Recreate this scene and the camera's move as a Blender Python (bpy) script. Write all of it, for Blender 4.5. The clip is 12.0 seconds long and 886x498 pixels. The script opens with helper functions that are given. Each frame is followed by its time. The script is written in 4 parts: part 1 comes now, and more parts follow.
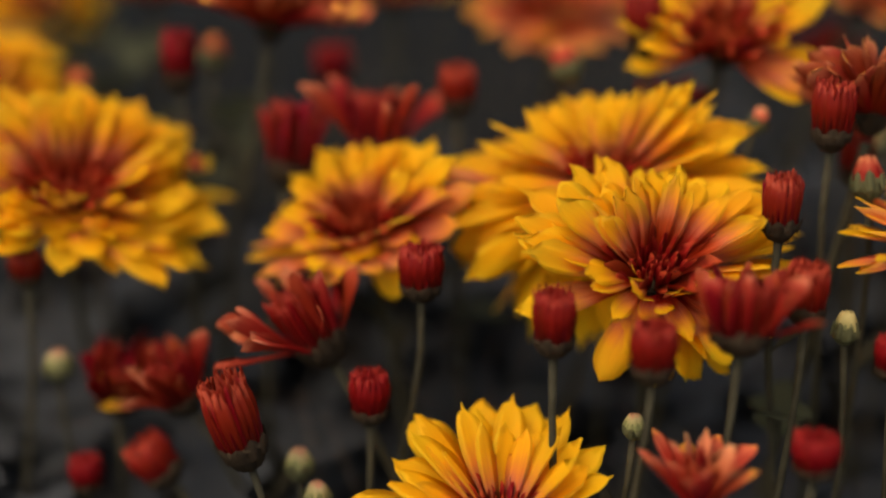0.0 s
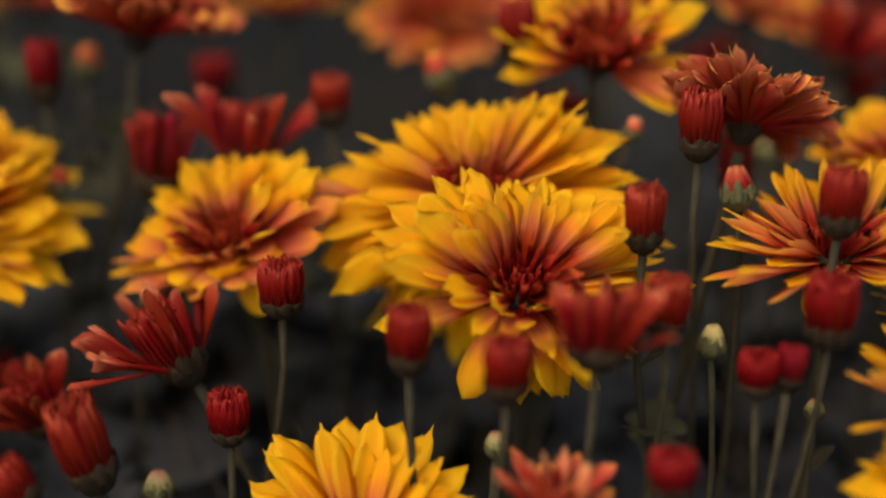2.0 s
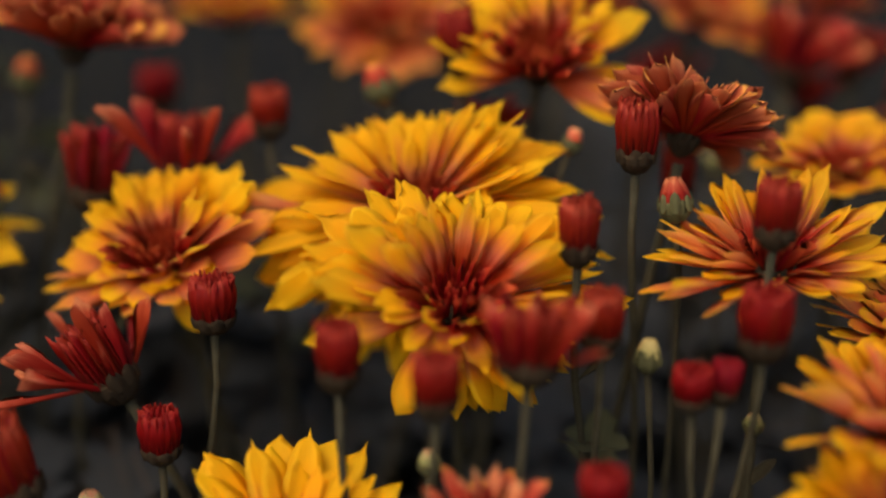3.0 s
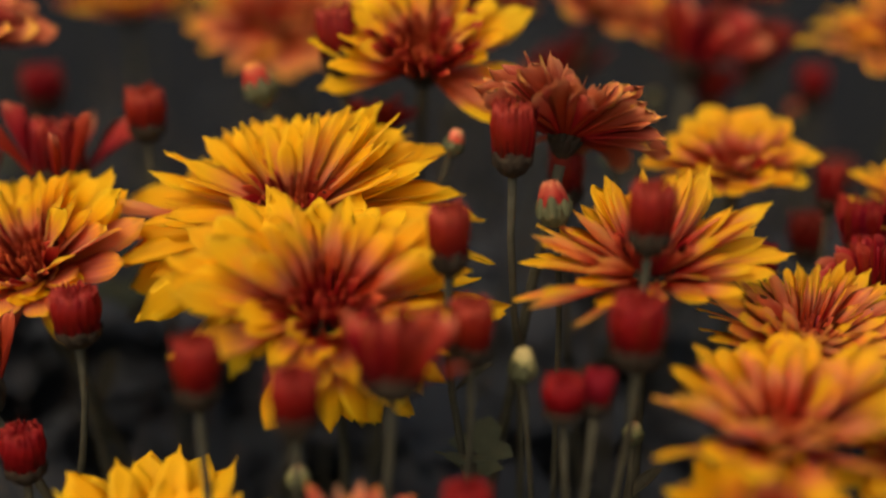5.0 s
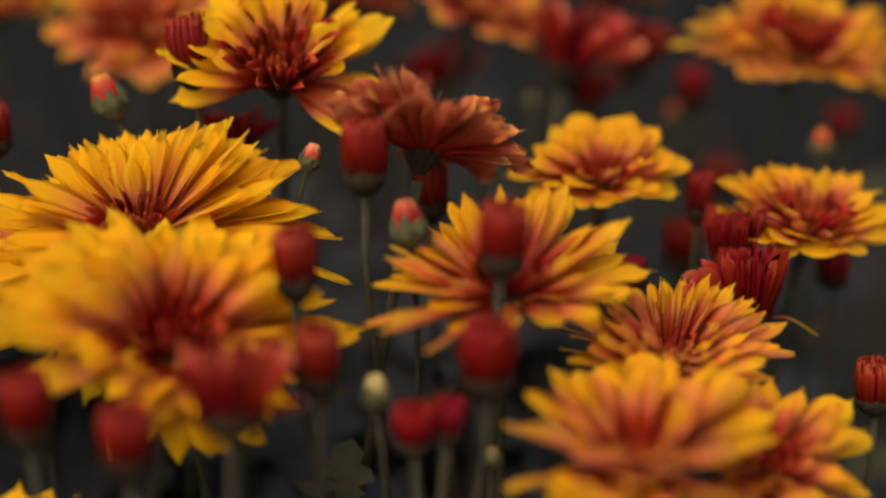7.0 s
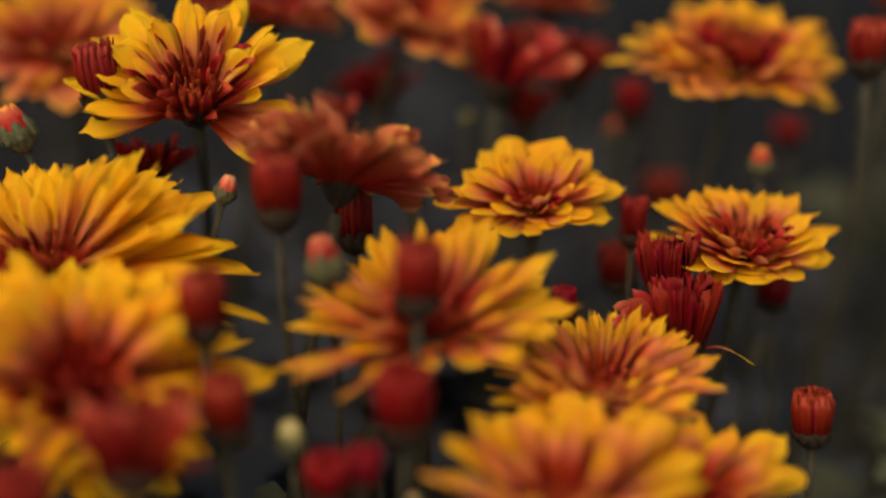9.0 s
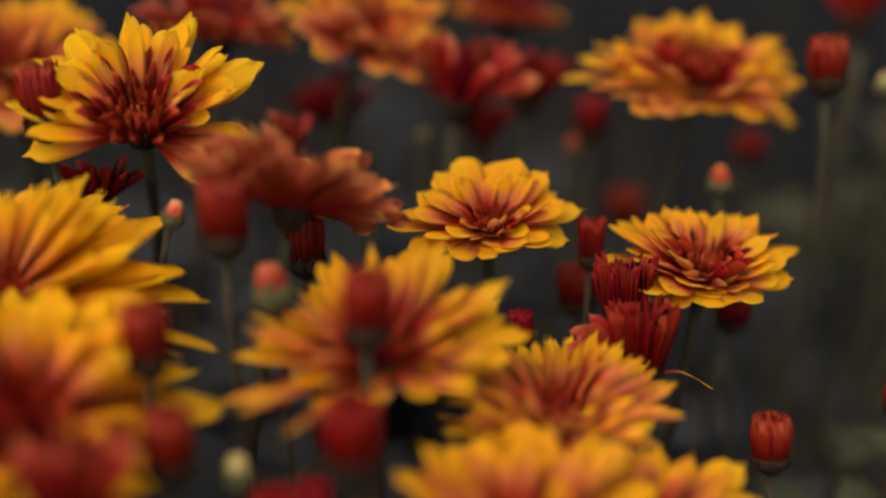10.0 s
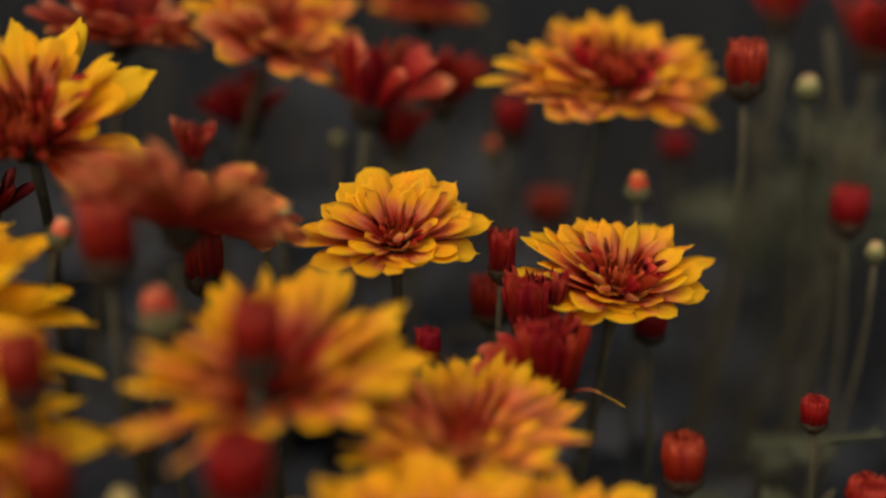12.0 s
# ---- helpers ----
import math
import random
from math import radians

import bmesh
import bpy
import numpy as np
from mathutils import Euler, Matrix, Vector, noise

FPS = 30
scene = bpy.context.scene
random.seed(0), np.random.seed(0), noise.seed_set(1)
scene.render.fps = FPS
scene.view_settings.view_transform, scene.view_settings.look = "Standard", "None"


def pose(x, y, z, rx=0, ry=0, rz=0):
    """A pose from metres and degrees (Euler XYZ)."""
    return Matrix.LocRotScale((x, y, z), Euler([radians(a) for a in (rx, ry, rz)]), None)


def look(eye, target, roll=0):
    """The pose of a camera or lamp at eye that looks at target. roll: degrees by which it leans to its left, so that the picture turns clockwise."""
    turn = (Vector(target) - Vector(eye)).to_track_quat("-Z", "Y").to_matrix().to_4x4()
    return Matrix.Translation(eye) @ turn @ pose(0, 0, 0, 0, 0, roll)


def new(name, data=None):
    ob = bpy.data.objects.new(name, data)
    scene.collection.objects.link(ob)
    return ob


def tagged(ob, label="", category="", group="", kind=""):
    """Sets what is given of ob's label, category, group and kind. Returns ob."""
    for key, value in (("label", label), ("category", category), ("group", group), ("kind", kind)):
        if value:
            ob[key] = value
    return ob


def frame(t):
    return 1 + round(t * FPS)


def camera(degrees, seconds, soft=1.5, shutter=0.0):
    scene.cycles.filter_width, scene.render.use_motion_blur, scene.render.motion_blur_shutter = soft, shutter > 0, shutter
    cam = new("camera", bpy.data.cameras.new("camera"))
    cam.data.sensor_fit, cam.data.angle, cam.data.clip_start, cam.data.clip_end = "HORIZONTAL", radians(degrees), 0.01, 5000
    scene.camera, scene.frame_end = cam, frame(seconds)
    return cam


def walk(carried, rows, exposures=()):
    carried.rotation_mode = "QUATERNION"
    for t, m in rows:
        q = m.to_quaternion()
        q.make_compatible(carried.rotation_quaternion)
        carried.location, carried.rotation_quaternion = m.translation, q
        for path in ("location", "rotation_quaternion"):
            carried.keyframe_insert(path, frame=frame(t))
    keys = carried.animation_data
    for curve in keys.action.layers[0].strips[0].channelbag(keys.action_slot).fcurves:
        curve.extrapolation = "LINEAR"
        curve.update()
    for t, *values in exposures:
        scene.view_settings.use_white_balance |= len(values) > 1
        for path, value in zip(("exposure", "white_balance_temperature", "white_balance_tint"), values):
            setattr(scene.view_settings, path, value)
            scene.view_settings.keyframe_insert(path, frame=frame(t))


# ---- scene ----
cam = camera(39.7, 12.0, soft=2.3)
FOCUS, FSTOP, EXPOSURE, KELVIN = 0.263, 2.4, -0.27, 7300.0
SUN_EL, SUN_AZ, SUN, SKY = 60.0, -128.0, 0.9, 0.345
PATH = [
    (0.0, -0.02037, -0.00245, 0.42118, 67.968, -1.432, -3.698),
    (0.5, -0.01456, -0.00105, 0.42048, 68.296, -1.370, -3.818),
    (1.0, -0.00877, 0.00033, 0.41993, 68.323, -1.573, -4.503),
    (1.5, -0.00296, 0.00170, 0.41956, 68.427, -1.630, -4.880),
    (2.0, 0.00288, 0.00309, 0.41940, 68.570, -1.684, -5.341),
    (2.5, 0.00874, 0.00450, 0.41946, 68.679, -1.670, -5.605),
    (3.0, 0.01459, 0.00597, 0.41974, 68.910, -1.596, -6.018),
    (5.0, 0.03717, 0.01263, 0.42295, 67.988, -1.345, -7.327),
    (5.5, 0.04235, 0.01456, 0.42417, 67.877, -1.371, -7.994),
    (6.0, 0.04726, 0.01663, 0.42551, 67.886, -1.383, -8.774),
    (6.5, 0.05185, 0.01882, 0.42692, 67.437, -1.496, -9.634),
    (7.0, 0.05609, 0.02114, 0.42840, 67.016, -1.668, -10.296),
    (9.0, 0.06977, 0.03149, 0.43432, 66.362, -1.320, -11.581),
    (9.5, 0.07258, 0.03421, 0.43572, 66.257, -1.377, -12.233),
    (10.0, 0.07533, 0.03692, 0.43706, 66.435, -1.528, -12.807),
    (10.5, 0.07817, 0.03955, 0.43835, 65.958, -1.789, -13.375),
    (11.0, 0.08129, 0.04204, 0.43961, 65.820, -1.917, -14.000),
    (11.5, 0.08492, 0.04431, 0.44087, 65.252, -2.059, -14.425),
    (12.0, 0.08933, 0.04628, 0.44215, 65.131, -1.970, -14.679),
]

walk(cam, [(t, pose(x, y, z, rx, ry, rz)) for t, x, y, z, rx, ry, rz in PATH], [(0.0, EXPOSURE, KELVIN, 10.0), (7.0, EXPOSURE - 0.03, KELVIN, 10.0), (12.0, EXPOSURE - 0.15, KELVIN, 10.0)])
# a fast close-up lens, its focus left where it is for the whole shot
cam.data.dof.use_dof = True
cam.data.dof.focus_distance = FOCUS
cam.data.dof.aperture_fstop = FSTOP

# ---- overcast daylight ----
world = bpy.data.worlds.new("overcast_sky")
scene.world = world
world.use_nodes = True
wn = world.node_tree.nodes
sky = wn.new("ShaderNodeTexSky")
sky.sky_type = "NISHITA"
sky.sun_disc = False
sky.sun_elevation = radians(SUN_EL)
sky.sun_rotation = radians(SUN_AZ)
sky.dust_density = 4.0
world.node_tree.links.new(sky.outputs[0], wn["Background"].inputs[0])
wn["Background"].inputs[1].default_value = SKY
sun = new("sun", bpy.data.lights.new("sun", "SUN"))
sun.data.energy, sun.data.angle, sun.data.color = SUN, radians(60), (1.0, 0.92, 0.80)
sun.matrix_world = look((math.sin(radians(SUN_AZ)) * math.cos(radians(SUN_EL)) * 5, math.cos(radians(SUN_AZ)) * math.cos(radians(SUN_EL)) * 5, math.sin(radians(SUN_EL)) * 5), (0, 0, 0))


# ---- materials ----
class Tree:
    """A short hand for node materials."""

    def __init__(self, name):
        self.mat = bpy.data.materials.new(name)
        self.mat.use_nodes = True
        self.t = self.mat.node_tree
        self.bsdf = self.t.nodes["Principled BSDF"]
        self.out = self.t.nodes["Material Output"]

    def node(self, kind, operation=None):
        n = self.t.nodes.new(kind)
        if operation:
            n.operation = operation
        return n

    def link(self, a, b):
        self.t.links.new(a, b)

    def math(self, op, a, b):
        n = self.node("ShaderNodeMath", operation=op)
        for i, v in enumerate((a, b)):
            if isinstance(v, (int, float)):
                n.inputs[i].default_value = v
            else:
                self.link(v, n.inputs[i])
        return n.outputs[0]

    def noise(self, vector, scale, detail=3.0, rough=0.55):
        n = self.node("ShaderNodeTexNoise")
        n.inputs["Scale"].default_value, n.inputs["Detail"].default_value, n.inputs["Roughness"].default_value = scale, detail, rough
        if vector is not None:
            self.link(vector, n.inputs["Vector"])
        return n.outputs["Fac"]

    def ramp(self, fac, stops):
        n = self.node("ShaderNodeValToRGB")
        els = n.color_ramp.elements
        while len(els) < len(stops):
            els.new(0.5)
        for e, (p, c) in zip(els, stops):
            e.position, e.color = p, (*c, 1)
        self.link(fac, n.inputs[0])
        return n.outputs[0]

    def scaled(self, vector, x, y, z):
        n = self.node("ShaderNodeMapping")
        n.inputs["Scale"].default_value = (x, y, z)
        self.link(vector, n.inputs["Vector"])
        return n.outputs[0]

    def tone(self, color, hue, sat, val):
        n = self.node("ShaderNodeHueSaturation")
        self.link(color, n.inputs["Color"])
        for k, v in (("Hue", hue), ("Saturation", sat), ("Value", val)):
            if isinstance(v, (int, float)):
                n.inputs[k].default_value = v
            else:
                self.link(v, n.inputs[k])
        return n.outputs[0]

    def bump(self, height, strength, distance):
        n = self.node("ShaderNodeBump")
        n.inputs["Strength"].default_value, n.inputs["Distance"].default_value = strength, distance
        self.link(height, n.inputs["Height"])
        return n.outputs[0]


def petal_material(name, stops, through_light=0.66, rough=0.5, wander=0.22, gloss=0.12, thin=0.46):
    """A soft petal skin: its colours run from the base to the tip in fine streaks, light shines through. thin: the less, the paler that light."""
    m = Tree(name)
    uv = m.node("ShaderNodeTexCoord").outputs["UV"]
    info = m.node("ShaderNodeObjectInfo").outputs["Random"]
    island = m.node("ShaderNodeNewGeometry").outputs["Random Per Island"]
    both = m.math("FRACT", m.math("ADD", info, island), 0.0)
    shifted = m.node("ShaderNodeVectorMath", operation="ADD")
    m.link(uv, shifted.inputs[0])
    comb = m.node("ShaderNodeCombineXYZ")
    m.link(m.math("MULTIPLY", both, 37.0), comb.inputs[2])
    m.link(comb.outputs[0], shifted.inputs[1])
    streak = m.noise(m.scaled(shifted.outputs[0], 1.6, 9.0, 1.0), 1.6, 3.0)
    blot = m.noise(m.scaled(shifted.outputs[0], 2.5, 2.5, 1.0), 1.4, 2.0)
    along = m.node("ShaderNodeSeparateXYZ")
    m.link(uv, along.inputs[0])
    place = m.math("ADD", along.outputs[0], m.math("MULTIPLY", m.math("SUBTRACT", streak, 0.5), wander * 1.6))
    place = m.math("ADD", place, m.math("MULTIPLY", m.math("SUBTRACT", blot, 0.5), wander))
    place = m.math("ADD", place, m.math("MULTIPLY", m.math("SUBTRACT", both, 0.5), wander))
    col = m.ramp(place, stops)
    val = m.math("ADD", 0.78, m.math("MULTIPLY", m.math("ADD", blot, streak), 0.22))
    col = m.tone(col, m.math("ADD", 0.492, m.math("MULTIPLY", info, 0.016)), 1.0, val)
    m.link(col, m.bsdf.inputs["Base Color"])
    m.bsdf.inputs["Roughness"].default_value = rough
    m.bsdf.inputs["Specular IOR Level"].default_value = gloss
    veins = m.noise(m.scaled(uv, 0.8, 16.0, 1.0), 2.0, 2.0)
    nrm = m.bump(veins, 0.35, 0.0004)
    m.link(nrm, m.bsdf.inputs["Normal"])
    lucent = m.node("ShaderNodeBsdfTranslucent")
    pale = m.node("ShaderNodeGamma")
    pale.inputs[1].default_value = thin
    m.link(col, pale.inputs[0])
    m.link(pale.outputs[0], lucent.inputs[0])
    mix = m.node("ShaderNodeMixShader")
    mix.inputs[0].default_value = through_light
    m.link(m.bsdf.outputs[0], mix.inputs[1])
    m.link(lucent.outputs[0], mix.inputs[2])
    m.link(mix.outputs[0], m.out.inputs[0])
    return m.mat


def plant_material(name, dark, light, scale, rough=0.6, bump=0.3, hairs=0.0, gloss=0.12, through_light=0.0):
    """Stems, bracts and leaves: two greens in blotches, with finer grain on top."""
    m = Tree(name)
    pos = m.node("ShaderNodeTexCoord").outputs["Object"]
    big = m.noise(pos, scale, 3.0)
    fine = m.noise(pos, scale * 7, 2.0)
    island = m.node("ShaderNodeNewGeometry").outputs["Random Per Island"]
    f = m.math("ADD", m.math("MULTIPLY", big, 0.6), m.math("MULTIPLY", fine, 0.25))
    f = m.math("ADD", f, m.math("MULTIPLY", island, 0.2))
    col = m.ramp(f, [(0.3, dark), (0.75, light)])
    m.link(col, m.bsdf.inputs["Base Color"])
    m.bsdf.inputs["Roughness"].default_value = rough
    m.bsdf.inputs["Specular IOR Level"].default_value = gloss
    if hairs:
        m.bsdf.inputs["Sheen Weight"].default_value = hairs
        m.bsdf.inputs["Sheen Roughness"].default_value = 0.5
    m.link(m.bump(fine, bump, 0.0005), m.bsdf.inputs["Normal"])
    if through_light:
        lucent, mix = m.node("ShaderNodeBsdfTranslucent"), m.node("ShaderNodeMixShader")
        m.link(col, lucent.inputs[0])
        mix.inputs[0].default_value = through_light
        m.link(m.bsdf.outputs[0], mix.inputs[1])
        m.link(lucent.outputs[0], mix.inputs[2])
        m.link(mix.outputs[0], m.out.inputs[0])
    return m.mat


RED_DEEP, RED, BRICK = (0.21, 0.006, 0.003), (0.44, 0.019, 0.006), (0.58, 0.080, 0.024)
SALMON, AMBER, YELLOW = (0.76, 0.235, 0.105), (0.90, 0.405, 0.050), (0.95, 0.562, 0.022)
RAY_YELLOW = petal_material("petal_yellow", [(0.0, RED_DEEP), (0.20, RED), (0.30, BRICK), (0.40, SALMON), (0.52, AMBER), (0.65, YELLOW)], 0.66, wander=0.13)
RAY_GOLD = petal_material("petal_gold", [(0.0, RED), (0.13, BRICK), (0.24, SALMON), (0.37, AMBER), (0.55, YELLOW)], 0.66, wander=0.15)
RAY_SALMON = petal_material("petal_salmon", [(0.0, RED_DEEP), (0.22, RED), (0.34, BRICK), (0.46, SALMON), (0.57, AMBER), (0.69, YELLOW)], 0.66, wander=0.26)
OUTER = petal_material("petal_yellow_outer", [(0.0, RED), (0.26, BRICK), (0.47, SALMON), (0.63, AMBER), (0.78, YELLOW)])
MIDDLE = petal_material("petal_yellow_middle", [(0.05, RED), (0.28, BRICK), (0.52, SALMON), (0.72, AMBER), (0.88, YELLOW)])
INNER = petal_material("petal_red_inner", [(0.0, RED_DEEP), (0.40, RED), (0.66, BRICK), (0.86, SALMON), (1.0, AMBER)])
UNDER = petal_material("petal_underside", [(0.0, RED), (0.30, BRICK), (0.62, SALMON), (0.88, AMBER), (1.0, YELLOW)])
UNDER_GOLD = petal_material("petal_gold_underside", [(0.0, BRICK), (0.26, SALMON), (0.52, AMBER), (1.0, YELLOW)], 0.66)
DUSKY = petal_material("petal_dusky_underside", [(0.0, RED), (0.40, BRICK), (0.80, SALMON), (1.0, AMBER)])
BACK_RED = petal_material("petal_back_red", [(0.0, (0.15, 0.005, 0.004)), (0.5, (0.26, 0.012, 0.006)), (0.85, (0.36, 0.040, 0.018)), (1.0, (0.56, 0.15, 0.07))], 0.25, thin=0.62)
BACK_ROSE = petal_material("petal_back_rose", [(0.0, RED_DEEP), (0.4, (0.32, 0.020, 0.009)), (0.8, (0.44, 0.075, 0.032)), (1.0, (0.62, 0.20, 0.080))], 0.3)
SCARLET = petal_material("petal_scarlet", [(0.0, (0.15, 0.006, 0.004)), (0.5, (0.27, 0.014, 0.006)), (0.84, (0.40, 0.045, 0.018)), (1.0, (0.62, 0.20, 0.08))], 0.25, 0.45, 0.24, thin=0.62)
CRIMSON = petal_material("petal_crimson", [(0.0, (0.042, 0.002, 0.0015)), (0.35, (0.098, 0.0030, 0.0020)), (0.6, (0.140, 0.0042, 0.0025)), (0.9, (0.185, 0.0070, 0.0045)), (1.0, (0.29, 0.030, 0.016))], 0.1, 0.45, 0.30, 0.09, thin=0.62)
HEART = petal_material("floret_heart", [(0.0, RED_DEEP), (0.5, (0.28, 0.010, 0.005)), (0.85, (0.42, 0.030, 0.014)), (1.0, BRICK)], 0.3)
ROSE = petal_material("petal_rose", [(0.0, BRICK), (0.4, (0.45, 0.07, 0.03)), (0.8, SALMON), (1.0, (0.75, 0.42, 0.16))], 0.25)
EMBER = petal_material("petal_ember", [(0.0, RED), (0.35, (0.36, 0.026, 0.010)), (0.66, (0.46, 0.062, 0.022)), (0.90, (0.58, 0.14, 0.05)), (1.0, AMBER)], 0.3)
CREAM = petal_material("bud_cream", [(0.0, (0.12, 0.12, 0.04)), (0.4, (0.25, 0.22, 0.08)), (0.8, (0.36, 0.28, 0.12)), (1.0, (0.42, 0.17, 0.09))], 0.15)
PALE = petal_material("bud_pale", [(0.0, (0.16, 0.15, 0.05)), (0.3, (0.40, 0.33, 0.11)), (1.0, (0.60, 0.48, 0.18))], 0.25)
STEM = plant_material("stem_green", (0.026, 0.022, 0.013), (0.066, 0.057, 0.033), 260, 0.8, 0.4, 0.0, 0.04)
CALYX = plant_material("bract_green", (0.018, 0.011, 0.007), (0.046, 0.032, 0.018), 420, 0.8, 0.4, 0.0, 0.03)
BUD_GREEN = plant_material("bud_bract_green", (0.05, 0.048, 0.022), (0.14, 0.13, 0.055), 420, 0.75, 0.4, 0.0, 0.05)
LEAF = plant_material("leaf_green", (0.049, 0.0520, 0.0530), (0.073, 0.0750, 0.0740), 90, 0.85, 0.3, 0.0, 0.02, 0.45)
SHOOT = plant_material("shoot_green", (0.042, 0.045, 0.024), (0.098, 0.096, 0.052), 90, 0.8, 0.3, 0.0, 0.03, 0.3)
TWIG = plant_material("twig_brown", (0.04, 0.030, 0.022), (0.10, 0.078, 0.056), 200, 0.85, 0.4, 0.0, 0.03)
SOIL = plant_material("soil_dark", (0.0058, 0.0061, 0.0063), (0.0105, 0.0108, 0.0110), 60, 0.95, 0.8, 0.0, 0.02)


# ---- helpers for meshes ----
def finished(bm, name, mats):
    me = bpy.data.meshes.new(name)
    bm.normal_update()
    bm.to_mesh(me)
    bm.free()
    for mat in mats:
        me.materials.append(mat)
    me.shade_smooth()
    return me


def piece(name, me, parent, m=None, label=""):
    """One mesh object under a thing; pieces that are alike share their mesh."""
    ob = new(name, me)
    ob.parent = parent
    if m is not None:
        ob.matrix_basis = m
    return tagged(ob, label)


def strap(bm, uvl, rng, length, width, m, bend=0.2, cup=0.25, base=0.3, full=0.65, notch=0.05, twist=0.0, nu=7, nv=4, thick=0.012, top=0, under=1, wave=0.02, reach=1.0):
    """A petal: a thin closed blade along x, cupped across, bent along its length, with a notched tip. Slot top above, slot under below. reach: how far from the head's middle it ends, which its colours follow."""
    ph = rng.uniform(0, 6.28)
    jag = [rng.uniform(-notch, notch * 0.3) for _ in range(nv + 1)]
    lay = []
    for side in (0, 1):
        rows = []
        for i in range(nu + 1):
            u = 1 - (1 - i / nu) ** 1.45
            s = min(u / full, 1.0)
            w = base + (1 - base) * s * s * (3 - 2 * s)
            if u > full:
                q = (u - full) / (1 - full)
                w *= math.sqrt(max(0.0, 1 - q ** 2.5 * 0.94))
            row = []
            for j in range(nv + 1):
                v = j / nv * 2 - 1
                x = u - 0.05 * v * v * (u > full) + jag[j] * u ** 4
                y = v * w * 0.5
                z = bend * u * u + cup * v * v * w * 0.5 * (width / length) + wave * math.sin(ph + 5 * u + 2.2 * v) * u - 0.004 * math.cos(v * 6.3) * w
                a = twist * u
                yy, zz = y * width, z * length
                yy, zz = yy * math.cos(a) - (zz - bend * u * u * length) * math.sin(a), bend * u * u * length + y * width * math.sin(a) + (zz - bend * u * u * length) * math.cos(a)
                if side:
                    edge = min(1.0, 2.2 * (1 - abs(v)) + 0.25) * min(1.0, 5 * (1 - u) + 0.25)
                    zz -= thick * length * edge
                row.append(bm.verts.new(m @ Vector((x * length, yy, zz))))
            rows.append(row)
        lay.append(rows)

    def quad(vs, uvs, slot):
        f = bm.faces.new(vs)
        f.material_index, f.smooth = slot, True
        for lp, c in zip(f.loops, uvs):
            lp[uvl].uv = (c[0] * reach, c[1])

    for i in range(nu):
        for j in range(nv):
            ua, ub = 1 - (1 - i / nu) ** 1.45, 1 - (1 - (i + 1) / nu) ** 1.45
            c = [(ua, j / nv), (ub, j / nv), (ub, (j + 1) / nv), (ua, (j + 1) / nv)]
            a, b = lay
            quad([a[i][j], a[i + 1][j], a[i + 1][j + 1], a[i][j + 1]], c, top)
            quad([b[i][j + 1], b[i + 1][j + 1], b[i + 1][j], b[i][j]], [c[3], c[2], c[1], c[0]], under)
        for j, flip in ((0, False), (nv, True)):
            vs = [lay[0][i][j], lay[1][i][j], lay[1][i + 1][j], lay[0][i + 1][j]]
            c = [(i / nu, j / nv), (i / nu, j / nv), ((i + 1) / nu, j / nv), ((i + 1) / nu, j / nv)]
            quad(vs[::-1] if flip else vs, c[::-1] if flip else c, top)
    for j in range(nv):
        quad([lay[0][nu][j], lay[1][nu][j], lay[1][nu][j + 1], lay[0][nu][j + 1]], [(1, j / nv)] * 4, top)


def petal_mesh(name, mats, rng, **shape):
    """A petal of length 1 and width 1 (scaled where it is used)."""
    bm = bmesh.new()
    uvl = bm.loops.layers.uv.new("UVMap")
    strap(bm, uvl, rng, 1.0, 1.0, Matrix.Identity(4), **shape)
    return finished(bm, name, mats)


